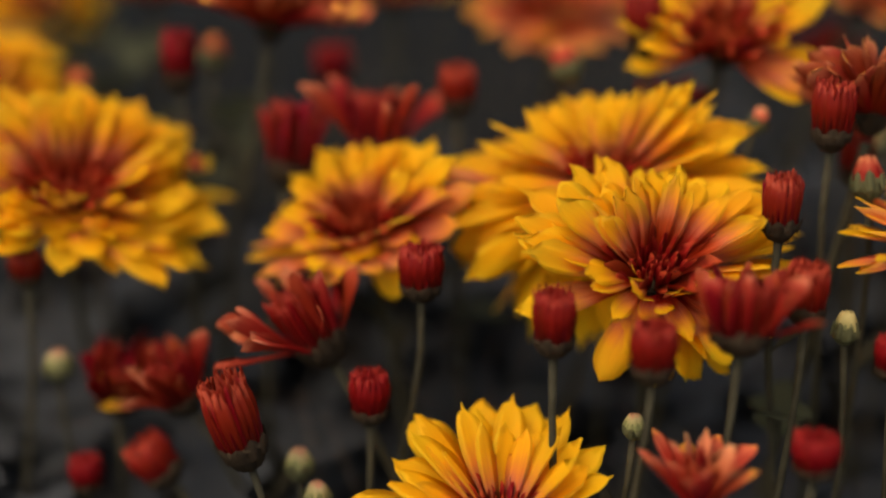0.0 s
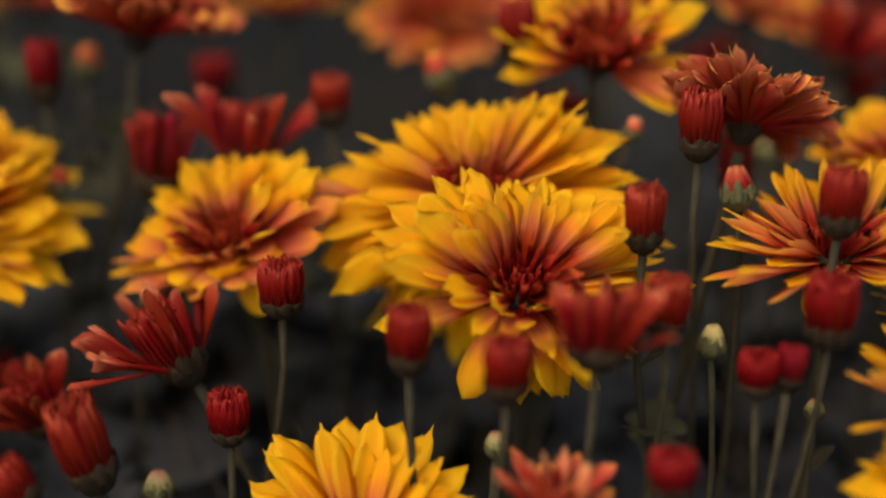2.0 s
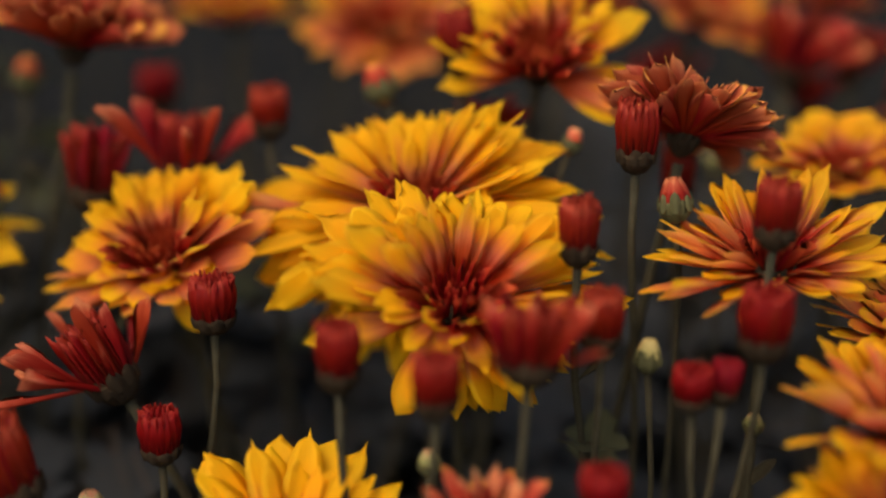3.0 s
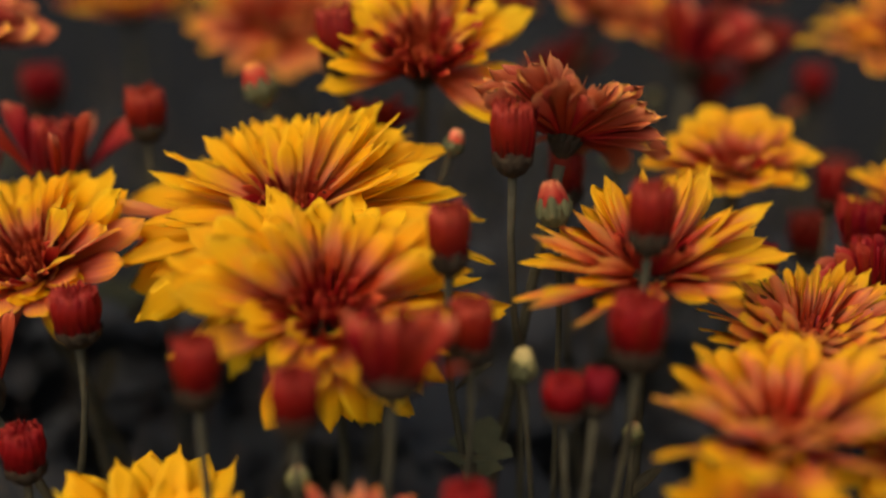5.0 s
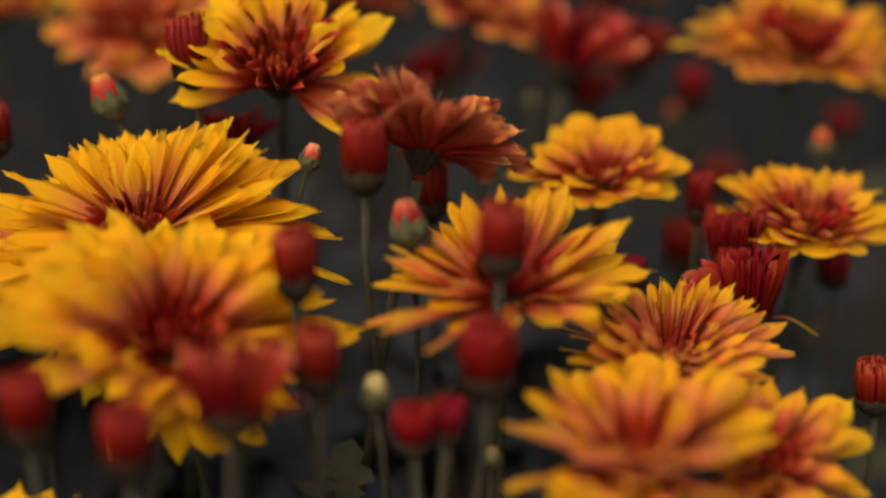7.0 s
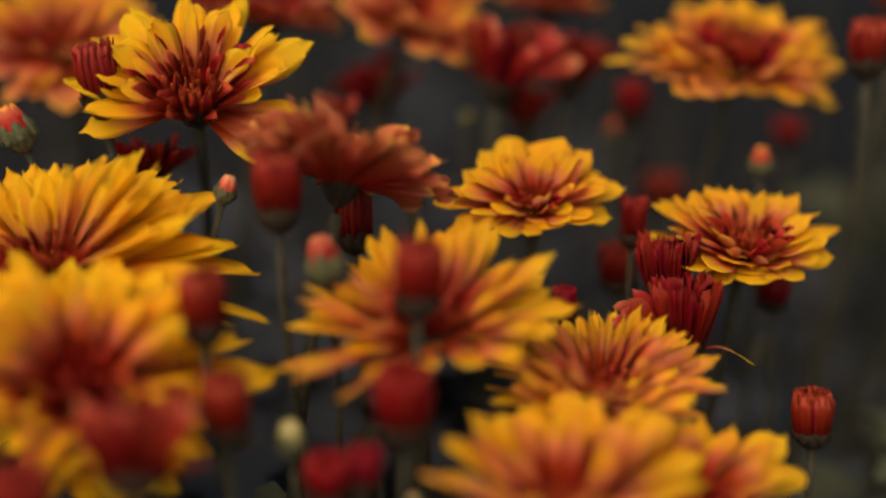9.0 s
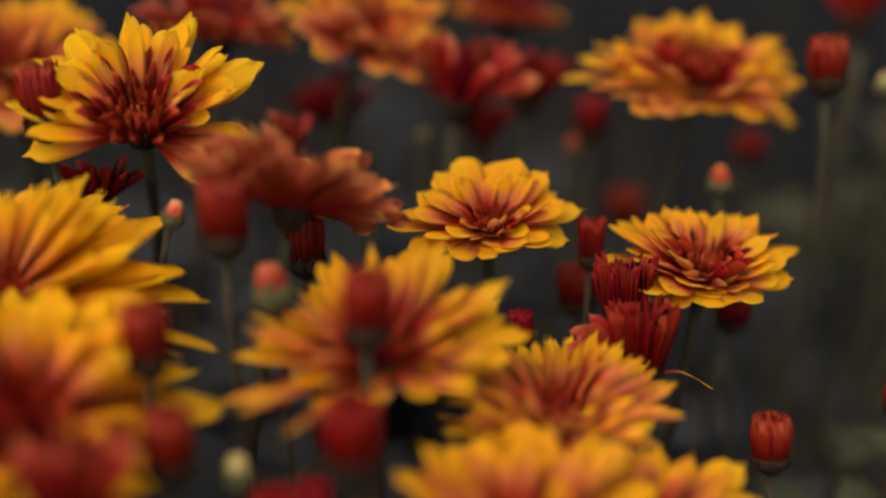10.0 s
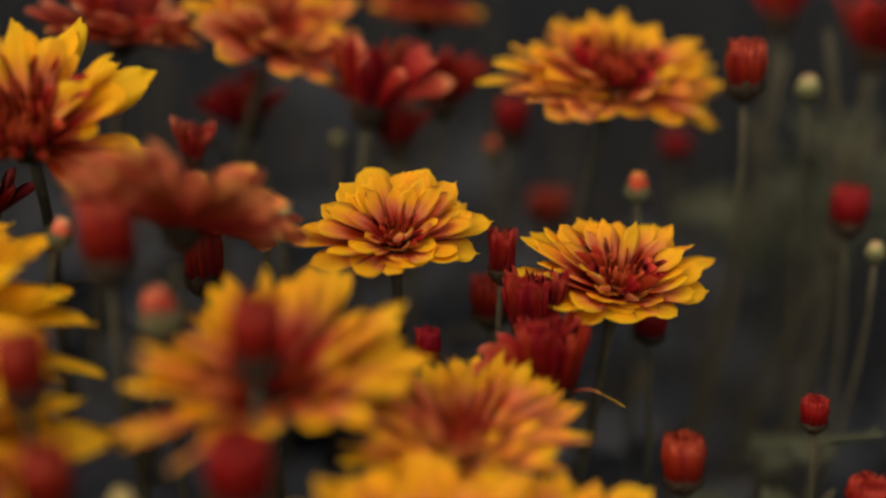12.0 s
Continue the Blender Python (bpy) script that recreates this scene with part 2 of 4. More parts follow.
prng = random.Random(7)
PETALS = {
    "middle": [petal_mesh("petal_middle", [MIDDLE, UNDER], prng, bend=prng.uniform(-0.06, 0.10), cup=prng.uniform(0.04, 0.12), base=0.34, full=prng.uniform(0.52, 0.72), notch=0.06, twist=prng.uniform(-0.25, 0.25), nu=8, nv=6, wave=0.012) for _ in range(8)],
    "inner": [petal_mesh("petal_inner", [INNER, BACK_RED], prng, bend=prng.uniform(0.05, 0.25), cup=prng.uniform(0.168, 0.280), base=0.5, full=0.7, notch=0.06, twist=prng.uniform(-0.2, 0.2), nu=6, nv=4) for _ in range(6)],
    "red": [petal_mesh("petal_red", [ROSE, BACK_RED], prng, bend=prng.uniform(-0.05, 0.12), cup=prng.uniform(0.140, 0.280), base=0.5, full=prng.uniform(0.55, 0.7), notch=0.05, twist=prng.uniform(-0.3, 0.3), nu=8, nv=4) for _ in range(6)],
    "crimson": [petal_mesh("petal_crimson", [CRIMSON, CRIMSON], prng, bend=prng.uniform(-0.02, 0.2), cup=prng.uniform(0.168, 0.280), base=0.55, full=prng.uniform(0.55, 0.75), notch=0.06, twist=prng.uniform(-0.3, 0.3), nu=8, nv=4) for _ in range(6)],
    "floret": [petal_mesh("floret", [CRIMSON, CRIMSON], prng, bend=prng.uniform(0.06, 0.18), cup=prng.uniform(0.06, 0.14), base=0.75, full=prng.uniform(0.7, 0.82), notch=0.06, twist=prng.uniform(-0.25, 0.25), nu=5, nv=2, thick=0.02) for _ in range(6)],
    "quill": [petal_mesh("floret_quill", [HEART, HEART], prng, bend=prng.uniform(-0.05, 0.15), cup=prng.uniform(0.1, 0.3), base=0.6, full=prng.uniform(0.6, 0.8), notch=0.06, twist=prng.uniform(-0.25, 0.25), nu=5, nv=2, thick=0.02) for _ in range(6)],
    "bract": [petal_mesh("bract", [CALYX, CALYX], prng, bend=prng.uniform(0.02, 0.15), cup=prng.uniform(0.140, 0.252), base=0.7, full=0.4, notch=0.04, nu=4, nv=2, thick=0.05) for _ in range(4)],
    "bud_bract": [petal_mesh("bud_bract", [BUD_GREEN, BUD_GREEN], prng, bend=prng.uniform(0.02, 0.15), cup=prng.uniform(0.1, 0.2), base=0.7, full=0.4, notch=0.04, nu=4, nv=2, thick=0.05) for _ in range(4)],
    "ember": [petal_mesh("petal_ember", [EMBER, BACK_RED], prng, bend=prng.uniform(-0.06, 0.08), cup=prng.uniform(0.08, 0.16), base=0.4, full=prng.uniform(0.65, 0.8), notch=0.04, twist=prng.uniform(-0.25, 0.25), nu=8, nv=4) for _ in range(6)],
    "dusky": [petal_mesh("petal_dusky", [UNDER, DUSKY], prng, bend=prng.uniform(-0.04, 0.08), cup=prng.uniform(0.04, 0.12), base=0.34, full=prng.uniform(0.55, 0.72), notch=0.04, twist=prng.uniform(-0.25, 0.25), nu=8, nv=4, wave=0.015) for _ in range(6)],
    "scarlet": [petal_mesh("petal_scarlet", [SCARLET, BACK_RED], prng, bend=prng.uniform(-0.10, 0.12), cup=prng.uniform(0.10, 0.24), base=0.45, full=prng.uniform(0.6, 0.78), notch=0.06, twist=prng.uniform(-0.35, 0.35), nu=8, nv=4) for _ in range(6)],
    "turned": [petal_mesh("petal_turned", [EMBER, BACK_ROSE], prng, bend=prng.uniform(-0.14, 0.06), cup=prng.uniform(0.10, 0.22), base=0.4, full=prng.uniform(0.6, 0.78), notch=0.06, twist=prng.uniform(-0.3, 0.3), nu=8, nv=4) for _ in range(6)],
    "flame": [petal_mesh("petal_flame", [OUTER, BACK_RED], prng, bend=prng.uniform(-0.08, 0.08), cup=prng.uniform(0.084, 0.196), base=0.4, full=prng.uniform(0.55, 0.72), notch=0.05, twist=prng.uniform(-0.3, 0.3), nu=8, nv=4) for _ in range(6)],
}


# petals by how far from the middle they end, long ones first
LEVELS = (1.0, 0.88, 0.76, 0.62, 0.46)
RAYS, HANGING = {}, {}
for tint, upper, below in (("yellow", RAY_YELLOW, UNDER_GOLD), ("gold", RAY_GOLD, UNDER_GOLD), ("salmon", RAY_SALMON, DUSKY)):
    RAYS[tint] = [[petal_mesh("petal_" + tint, [upper, below], prng, bend=prng.uniform(-0.13, 0.09), cup=prng.uniform(0.02, 0.14), base=0.32, full=prng.uniform(0.60, 0.80), notch=0.06, twist=prng.uniform(-0.2, 0.2), nu=8, nv=4, wave=0.016, reach=lv) for _ in range(5)] for lv in LEVELS]
    HANGING[tint] = [petal_mesh("petal_" + tint + "_hanging", [upper, below], prng, bend=prng.uniform(-0.45, -0.15), cup=prng.uniform(-0.10, 0.08), base=0.34, full=prng.uniform(0.58, 0.76), notch=0.06, twist=prng.uniform(-0.25, 0.25), nu=9, nv=4, wave=0.02) for _ in range(5)]

CURLED = petal_mesh("petal_curled", [OUTER, OUTER], prng, bend=-0.85, cup=0.1, base=0.5, full=0.6, notch=0.03, nu=9, nv=4)


def aim(direction, spin=0.0):
    """A turn that carries z to the direction, and x to the head's low side."""
    z = Vector(direction).normalized()
    x = Vector((0, -0.6, -0.8))
    x = (x - z * x.dot(z)).normalized()
    y = z.cross(x)
    return Matrix((x, y, z)).transposed().to_4x4() @ Matrix.Rotation(spin, 4, "Z")


def tube(bm, points, radii, sides=8):
    rings = []
    for i, p in enumerate(points):
        d = (points[min(i + 1, len(points) - 1)] - points[max(i - 1, 0)]).normalized()
        q = d.to_track_quat("Z", "Y").to_matrix()
        rings.append([bm.verts.new(p + q @ Vector((math.cos(a) * radii[i], math.sin(a) * radii[i], 0))) for a in (k / sides * 2 * math.pi for k in range(sides))])
    for a, b in zip(rings, rings[1:]):
        for k in range(sides):
            bm.faces.new((a[k], a[(k + 1) % sides], b[(k + 1) % sides], b[k]))
    bm.faces.new(rings[0][::-1])
    bm.faces.new(rings[-1])


def stem_line(top, axis, foot, rng, n=16):
    """From the head down its own axis, then ever straighter to the foot in the soil."""
    h = top.z - foot.z
    c1 = top - axis * h * 0.22
    c2 = foot + Vector((0, 0, h * 0.55))
    pts = []
    wob = [rng.uniform(-0.0025, 0.0025) for _ in range(4)]
    for i in range(n + 1):
        t = i / n
        p = top * (1 - t) ** 3 + c1 * 3 * t * (1 - t) ** 2 + c2 * 3 * t * t * (1 - t) + foot * t ** 3
        p = p + Vector((wob[0] * math.sin(9 * t + wob[1] * 3000), wob[2] * math.sin(8 * t + wob[3] * 3000), 0)) * min(1, t * 6)
        pts.append(p)
    return pts


def small_leaf(bm, uvl, rng, at, turn, size):
    """A narrow leaf beside a stem."""
    strap(bm, uvl, rng, size, size * rng.uniform(0.2, 0.34), Matrix.Translation(at) @ turn, bend=rng.uniform(-0.3, 0.1), cup=0.5, base=0.15, full=0.5, notch=0.03, top=0, under=0, thick=0.015)


def head_base(name, label, at, facing, drop, stem_r, seed, group, category, stem_to=None):
    """The thing itself, standing in the soil: an empty at the foot, with the stem under it. Gives the empty and the head's pose."""
    rng = random.Random(seed)
    axis = Vector(facing).normalized()
    head = Vector(at)
    neck = head - axis * drop
    down = Vector((axis.x, axis.y, 0))
    foot = Vector((neck.x, neck.y, 0)) - down * 0.045 + Vector((rng.uniform(-0.035, 0.035), rng.uniform(-0.004, 0.03), 0))
    if stem_to:
        foot = Vector((neck.x + stem_to[0], neck.y + stem_to[1], 0))
    thing = new(name)
    thing.empty_display_size = 0.02
    thing.location = foot
    tagged(thing, label, category, group)
    pts = stem_line(neck - foot, axis, Vector((0, 0, -0.004)), rng)
    bm = bmesh.new()
    radii = [stem_r * (1.15 if i == 0 else 0.92 + 0.3 * i / 16) * rng.uniform(0.95, 1.07) for i in range(len(pts))]
    tube(bm, pts, radii)
    piece("stem", finished(bm, "stem", [STEM]), thing)
    if rng.random() < 0.75:
        bm = bmesh.new()
        uvl = bm.loops.layers.uv.new("UVMap")
        k = rng.randint(2, 4)
        a = rng.uniform(0, 6.28)
        small_leaf(bm, uvl, rng, pts[k], Matrix.Rotation(a, 4, "Z") @ Matrix.Rotation(-rng.uniform(0.4, 1.0), 4, "Y"), rng.uniform(0.009, 0.020))
        piece("leaf", finished(bm, "bract_leaf", [STEM]), thing)
    return thing, Matrix.Translation(head - foot) @ aim(axis), rng


def calyx(thing, rng, head, r, h, rows=2, count=9, mesh="bract", mat=None):
    """A cup with overlapping bracts on it; its mouth lies at the head's zero, its neck at -h."""
    bm = bmesh.new()
    prof = [(-1.0, 0.20), (-0.9, 0.42), (-0.65, 0.66), (-0.3, 0.86), (0.0, 0.94), (0.04, 0.75)]
    sides = 14
    rings = [[bm.verts.new((math.cos(k / sides * 6.2832) * r * w, math.sin(k / sides * 6.2832) * r * w, z * h)) for k in range(sides)] for z, w in prof]
    for a, b in zip(rings, rings[1:]):
        for k in range(sides):
            bm.faces.new((a[k], a[(k + 1) % sides], b[(k + 1) % sides], b[k]))
    bm.faces.new(rings[0][::-1])
    bm.faces.new(rings[-1])
    cup = piece("calyx", finished(bm, "calyx", [mat or CALYX]), thing, head)
    for i in range(rows):
        f = i / max(1, rows - 1)
        for k in range(count):
            a = (k + 0.5 * (i % 2) + rng.uniform(-0.15, 0.15)) / count * 6.2832
            rad, z0 = r * (0.50 + 0.36 * f), h * (-0.84 + 0.40 * f)
            up = radians(rng.uniform(70, 82) - 22 * (1 - f))
            ln = h * rng.uniform(0.62, 0.85)
            piece("bract", rng.choice(PETALS[mesh]), cup, Matrix.Rotation(a, 4, "Z") @ Matrix.Translation((rad, 0, z0)) @ Matrix.Rotation(-up, 4, "Y") @ Matrix.Diagonal((ln, r * 0.62, ln, 1)))
    return cup


def floret_mesh(rng, r, h, rings, mats, name="florets", width=0.5, tip=0.25):
    """Packed upright florets in the middle of a head: narrow rolled straps with uneven tips."""
    bm = bmesh.new()
    uvl = bm.loops.layers.uv.new("UVMap")
    for rad, count, tall, lean in rings:
        for k in range(count):
            a = (k + rng.uniform(-0.25, 0.25)) / count * 6.2832
            up = 90 - lean - rng.uniform(-5, 5)
            m = Matrix.Rotation(a, 4, "Z") @ Matrix.Translation((rad * r, 0, 0)) @ Matrix.Rotation(-radians(up), 4, "Y")
            strap(bm, uvl, rng, h * tall * rng.uniform(0.86, 1.1), r * width, m, bend=rng.uniform(0.0, tip), cup=1.3, base=0.7, full=0.7, notch=0.10, twist=rng.uniform(-0.3, 0.3), nu=5, nv=2, thick=0.03, top=0, under=1)
    return finished(bm, name, mats)


def floret_ring(thing, head, rng, kind, rad, count, length, width, lean, z=0.0, name="floret"):
    """A ring of single florets round a packed heart."""
    for k in range(count):
        a = (k + rng.uniform(-0.22, 0.22)) / count * 6.2832
        ln = length * rng.uniform(0.9, 1.06)
        m = head @ Matrix.Rotation(a, 4, "Z") @ Matrix.Translation((rad, 0, z)) @ Matrix.Rotation(-radians(90 - lean - rng.uniform(-3, 3)), 4, "Y") @ Matrix.Diagonal((ln, width * rng.uniform(0.85, 1.15), ln, 1))
        piece(name, rng.choice(PETALS[kind]), thing, m)


# ---- the kinds of flower ----
KINDS = {
    "flame": ("flame", "flame", "flame", "middle", "middle", "inner"),
    "red": ("flame", "ember", "ember", "crimson", "crimson", "crimson"),
    "turned": ("turned", "turned", "turned", "turned", "turned", "turned"),
    "ember": ("ember", "ember", "red", "red", "crimson", "crimson"),
}


def sector(c, back, flank, front):
    """A value round the head, by the cosine of the angle from its low side."""
    return flank + (back - flank) * (-c) ** 1.2 if c < 0 else flank + (front - flank) * c ** 1.2


def bloom(label, at, facing, r, seed, rows=7, count=19, back=(24, 72), flank=(12, 66), front=(-20, 46), reach=(0.8, 1.0, 0.7), full=(1.0, 1.0, 0.6), wide=0.28, style="yellow", short=(0.82, 0.74, 0.34), lift=0.0, skew=0.0, stem_to=None, heart=1.0, dusk=0.0, ruffle=4.0, stubs=0, stub_kind="dusky", drape=()):
    """An open double flower, a bowl of many narrow petals round a tuft of red florets. Of the far side, the flanks and the near side: back, flank, front: how steep
    the outermost and the innermost petals stand; reach: how long they are; full: the share of the outer ones that are left; short: how long the innermost are beside them. lift: how much higher one flank stands; skew: how much longer it is; dusk: the share of petals on the near side that are salmon nearly to the tip; stubs: short broad petals standing up before the heart; drape: groups of loose outer petals: how many, between which angles, how steep, how long, the share that is salmon."""
    thing, head, rng = head_base("chrysanthemum", label, at, facing, r * 0.30, 0.00125, seed, "open chrysanthemums", "flower", stem_to)
    calyx(thing, rng, head, r * 0.17, r * 0.24)
    for i in range(rows):
        f = i / (rows - 1)
        n = round(count * (1 - 0.30 * f))
        for k in range(n):
            a = (k + 0.5 * (i % 2) + rng.uniform(-0.30, 0.30)) / n * 6.2832
            c, s = math.cos(a), math.sin(a)
            if rng.random() > sector(c, *full) + 0.5 * max(0.0, f - 0.6):
                continue
            el = sector(c, back[0], flank[0], front[0]) * (1 - f) + sector(c, back[1], flank[1], front[1]) * f + rng.uniform(-ruffle, ruffle) + lift * s * (1 - 0.5 * f)
            share = 1.0 - (1 - sector(c, *short)) * f
            tone = share if c < 0.2 else 0.5 + 0.5 * share
            ln = r * share * sector(c, *reach) * (1 + skew * s) * rng.uniform(0.80, 1.08)
            wd = r * wide * (1.0 - 0.42 * f) * rng.uniform(0.80, 1.18)
            if style in RAYS:
                mesh = rng.choice(HANGING[style]) if el < -12 and f < 0.6 else rng.choice(RAYS[style][min(range(5), key=lambda q: abs(LEVELS[q] - tone))])
            else:
                mesh = rng.choice(PETALS[KINDS[style][max(0, min(5, int(f * 5.99 + rng.uniform(-0.5, 0.5))))]])
            if f < 0.8 and c > -0.1 and rng.random() < dusk:
                mesh = rng.choice(PETALS["dusky"])
            m = head @ Matrix.Rotation(a, 4, "Z") @ Matrix.Translation((r * (0.12 - 0.05 * f), 0, r * (-0.04 + 0.04 * f))) @ Matrix.Rotation(-radians(el), 4, "Y") @ Matrix.Rotation(rng.uniform(-0.12, 0.12), 4, "X") @ Matrix.Diagonal((ln, wd, ln, 1))
            piece("petal", mesh, thing, m)
    for n, a0, a1, e0, e1, size, rosy in drape:
        for k in range(n):
            a, el = a0 + (a1 - a0) * (k + rng.uniform(0.1, 0.9)) / n, rng.uniform(e0, e1)
            ln = r * size * rng.uniform(0.82, 1.06)
            mesh = rng.choice(PETALS["dusky"]) if rng.random() < rosy else rng.choice(HANGING[style] if el < -20 else RAYS[style][0])
            piece("petal", mesh, thing, head @ Matrix.Rotation(a, 4, "Z") @ Matrix.Translation((r * 0.12, 0, r * -0.06)) @ Matrix.Rotation(-radians(el), 4, "Y") @ Matrix.Rotation(rng.uniform(-0.3, 0.3), 4, "X") @ Matrix.Diagonal((ln, r * wide * rng.uniform(0.8, 1.1), ln, 1)))
    for k in range(stubs):
        a = (k + 0.5 + rng.uniform(-0.4, 0.4)) / stubs * 2.6 - 1.3
        ln = r * rng.uniform(0.24, 0.40)
        mesh = rng.choice(RAYS[style][1]) if stub_kind == "tipped" else rng.choice(PETALS[stub_kind])
        piece("petal", mesh, thing, head @ Matrix.Rotation(a, 4, "Z") @ Matrix.Translation((r * rng.uniform(0.10, 0.22), 0, 0)) @ Matrix.Rotation(-radians(rng.uniform(28, 72)), 4, "Y") @ Matrix.Rotation(rng.uniform(-0.3, 0.3), 4, "X") @ Matrix.Diagonal((ln, r * rng.uniform(0.11, 0.16), ln, 1)))
    floret_ring(thing, head, rng, "quill", r * 0.10 * heart, 15, r * 0.34 * heart, r * 0.040 * heart, 44)
    floret_ring(thing, head, rng, "quill", r * 0.08 * heart, 12, r * 0.27 * heart, r * 0.036 * heart, 30)
    tuft = floret_mesh(rng, r * 0.12 * heart, r * 0.14 * heart, [(0.85, 16, 1.5, 22), (0.65, 14, 1.3, 14), (0.4, 10, 1.1, 6), (0.15, 5, 0.9, 0)], [HEART, HEART], name="floret_tuft", width=0.20)
    tagged(piece("floret_tuft", tuft, thing, head @ Matrix.Translation((0, 0, r * 0.01)), "dark red florets in the middle"), kind="stuff")
    return thing


def half_open(label, at, facing, r, seed, count=14, spread=(20, 60), core=0.62, style="red", wide=0.13, rows=2, stem_to=None, stray=0, girth=0.24, astray=(0.0, 6.28), curl=False, lean=9, stray_kind="scarlet"):
    """A flower that is just opening: a packed red core in a bract cup, with loose narrow petals round it. r is the petals' length, girth the cup's share of it; astray: where the loose petals stand round it; lean: how far the packed florets spread; curl: one yellow petal hangs curled."""
    thing, head, rng = head_base("opening_chrysanthemum", label, at, facing, r * 0.30, min(0.00115, r * 0.055), seed, "half-open chrysanthemums", "flower", stem_to)
    cr = r * girth
    calyx(thing, rng, head, cr, r * 0.30)
    packed = round(21 * girth / 0.24)
    floret_ring(thing, head, rng, "floret", cr * 0.84, packed, r * core, cr * 7.4 / packed, lean, -0.05 * r)
    fl = floret_mesh(rng, cr, r * core, [(0.70, packed, 1.0, lean * 0.8), (0.50, 14, 0.98, lean * 0.5), (0.30, 9, 0.95, 2), (0.1, 4, 0.88, 0)], [CRIMSON, CRIMSON], name="floret_core", width=6.6 / packed)
    tagged(piece("floret_core", fl, thing, head @ Matrix.Translation((0, 0, -0.05 * r)), "packed dark red florets"), kind="stuff")
    kinds = {"red": ("scarlet", "crimson"), "flame": ("flame", "red"), "crimson": ("crimson", "crimson")}[style]
    for i in range(rows):
        n = count - 3 * i
        for k in range(n):
            a = (k + 0.5 * i + rng.uniform(-0.35, 0.35)) / n * 6.2832
            el = rng.uniform(*spread) + 10 * i
            ln, wd = r * rng.uniform(0.8, 1.05) * (1 - 0.1 * i), r * wide * rng.uniform(0.8, 1.2)
            m = head @ Matrix.Rotation(a, 4, "Z") @ Matrix.Translation((cr * 0.8, 0, -0.04 * r)) @ Matrix.Rotation(-radians(el), 4, "Y") @ Matrix.Rotation(rng.uniform(-0.4, 0.4), 4, "X") @ Matrix.Diagonal((ln, wd, ln, 1))
            piece("petal", rng.choice(PETALS[kinds[min(i, 1)]]), thing, m)
    for k in range(stray):
        ln = r * rng.uniform(0.75, 1.0)
        m = head @ Matrix.Rotation(rng.uniform(*astray), 4, "Z") @ Matrix.Translation((cr * 0.9, 0, 0.04 * r)) @ Matrix.Rotation(-radians(rng.uniform(16, 52)), 4, "Y") @ Matrix.Rotation(rng.uniform(-0.5, 0.5), 4, "X") @ Matrix.Diagonal((ln, r * wide, ln, 1))
        piece("petal", rng.choice(PETALS[stray_kind]), thing, m)
    if curl:
        m = head @ Matrix.Rotation(1.45, 4, "Z") @ Matrix.Translation((cr * 0.9, 0, -0.06 * r)) @ Matrix.Rotation(-radians(24), 4, "Y") @ Matrix.Diagonal((r * 0.55, r * 0.15, r * 0.55, 1))
        piece("petal", CURLED, thing, m, "yellow petal curled down at its tip")
    return thing


def bud_core(rng, r, h, flare):
    """The packed florets of a bud as one grooved barrel: fine uneven ribs, a crown of separate tips."""
    bm = bmesh.new()
    uvl = bm.loops.layers.uv.new("UVMap")
    sides, levels = 48, 9
    depth = [(1.02 if k % 3 else 0.90) * rng.uniform(0.95, 1.0) for k in range(sides)]
    crown = [(1.05 if k % 3 else 0.90) * rng.uniform(0.93, 1.07) for k in range(sides)]
    rings = []
    for q in range(levels + 1):
        t = q / levels
        w = (0.72 + 0.30 * math.sin(min(1.0, t * 1.5) * 1.5708) + flare * 0.018 * t) * (1 - 0.16 * max(0.0, t - 0.72) / 0.28)
        rings.append([bm.verts.new((math.cos(k / sides * 6.2832) * r * w * depth[k], math.sin(k / sides * 6.2832) * r * w * depth[k], h * t * (crown[k] if q == levels else 1))) for k in range(sides)])
    inner = [bm.verts.new((v.co.x * 0.62, v.co.y * 0.62, h * rng.uniform(0.90, 1.03))) for v in rings[-1]]
    rings.append(inner)
    for q, (a, b) in enumerate(zip(rings, rings[1:])):
        for k in range(sides):
            f = bm.faces.new((a[k], a[(k + 1) % sides], b[(k + 1) % sides], b[k]))
            for lp, c in zip(f.loops, (q, q, q + 1, q + 1)):
                lp[uvl].uv = (min(1.0, c / levels), k / sides * 6)
    mid = bm.verts.new((0, 0, h * 0.86))
    for k in range(sides):
        f = bm.faces.new((inner[k], inner[(k + 1) % sides], mid))
        for lp in f.loops:
            lp[uvl].uv = (0.55, 0.5)
    for rad, n in ((0.90, 20), (0.72, 16), (0.48, 11), (0.22, 6)):
        for k in range(n):
            m = Matrix.Rotation((k + rng.uniform(-0.3, 0.3)) / n * 6.2832, 4, "Z") @ Matrix.Translation((r * rad, 0, h * 0.74)) @ Matrix.Rotation(-radians(90 - flare - rng.uniform(-6, 6)), 4, "Y")
            strap(bm, uvl, rng, h * rng.uniform(0.30, 0.46), r * 0.17, m, bend=rng.uniform(-0.1, 0.3), cup=0.6, base=0.9, full=0.6, notch=0.15, nu=4, nv=2, thick=0.05, top=0, under=0)
    return finished(bm, "floret_core", [CRIMSON])


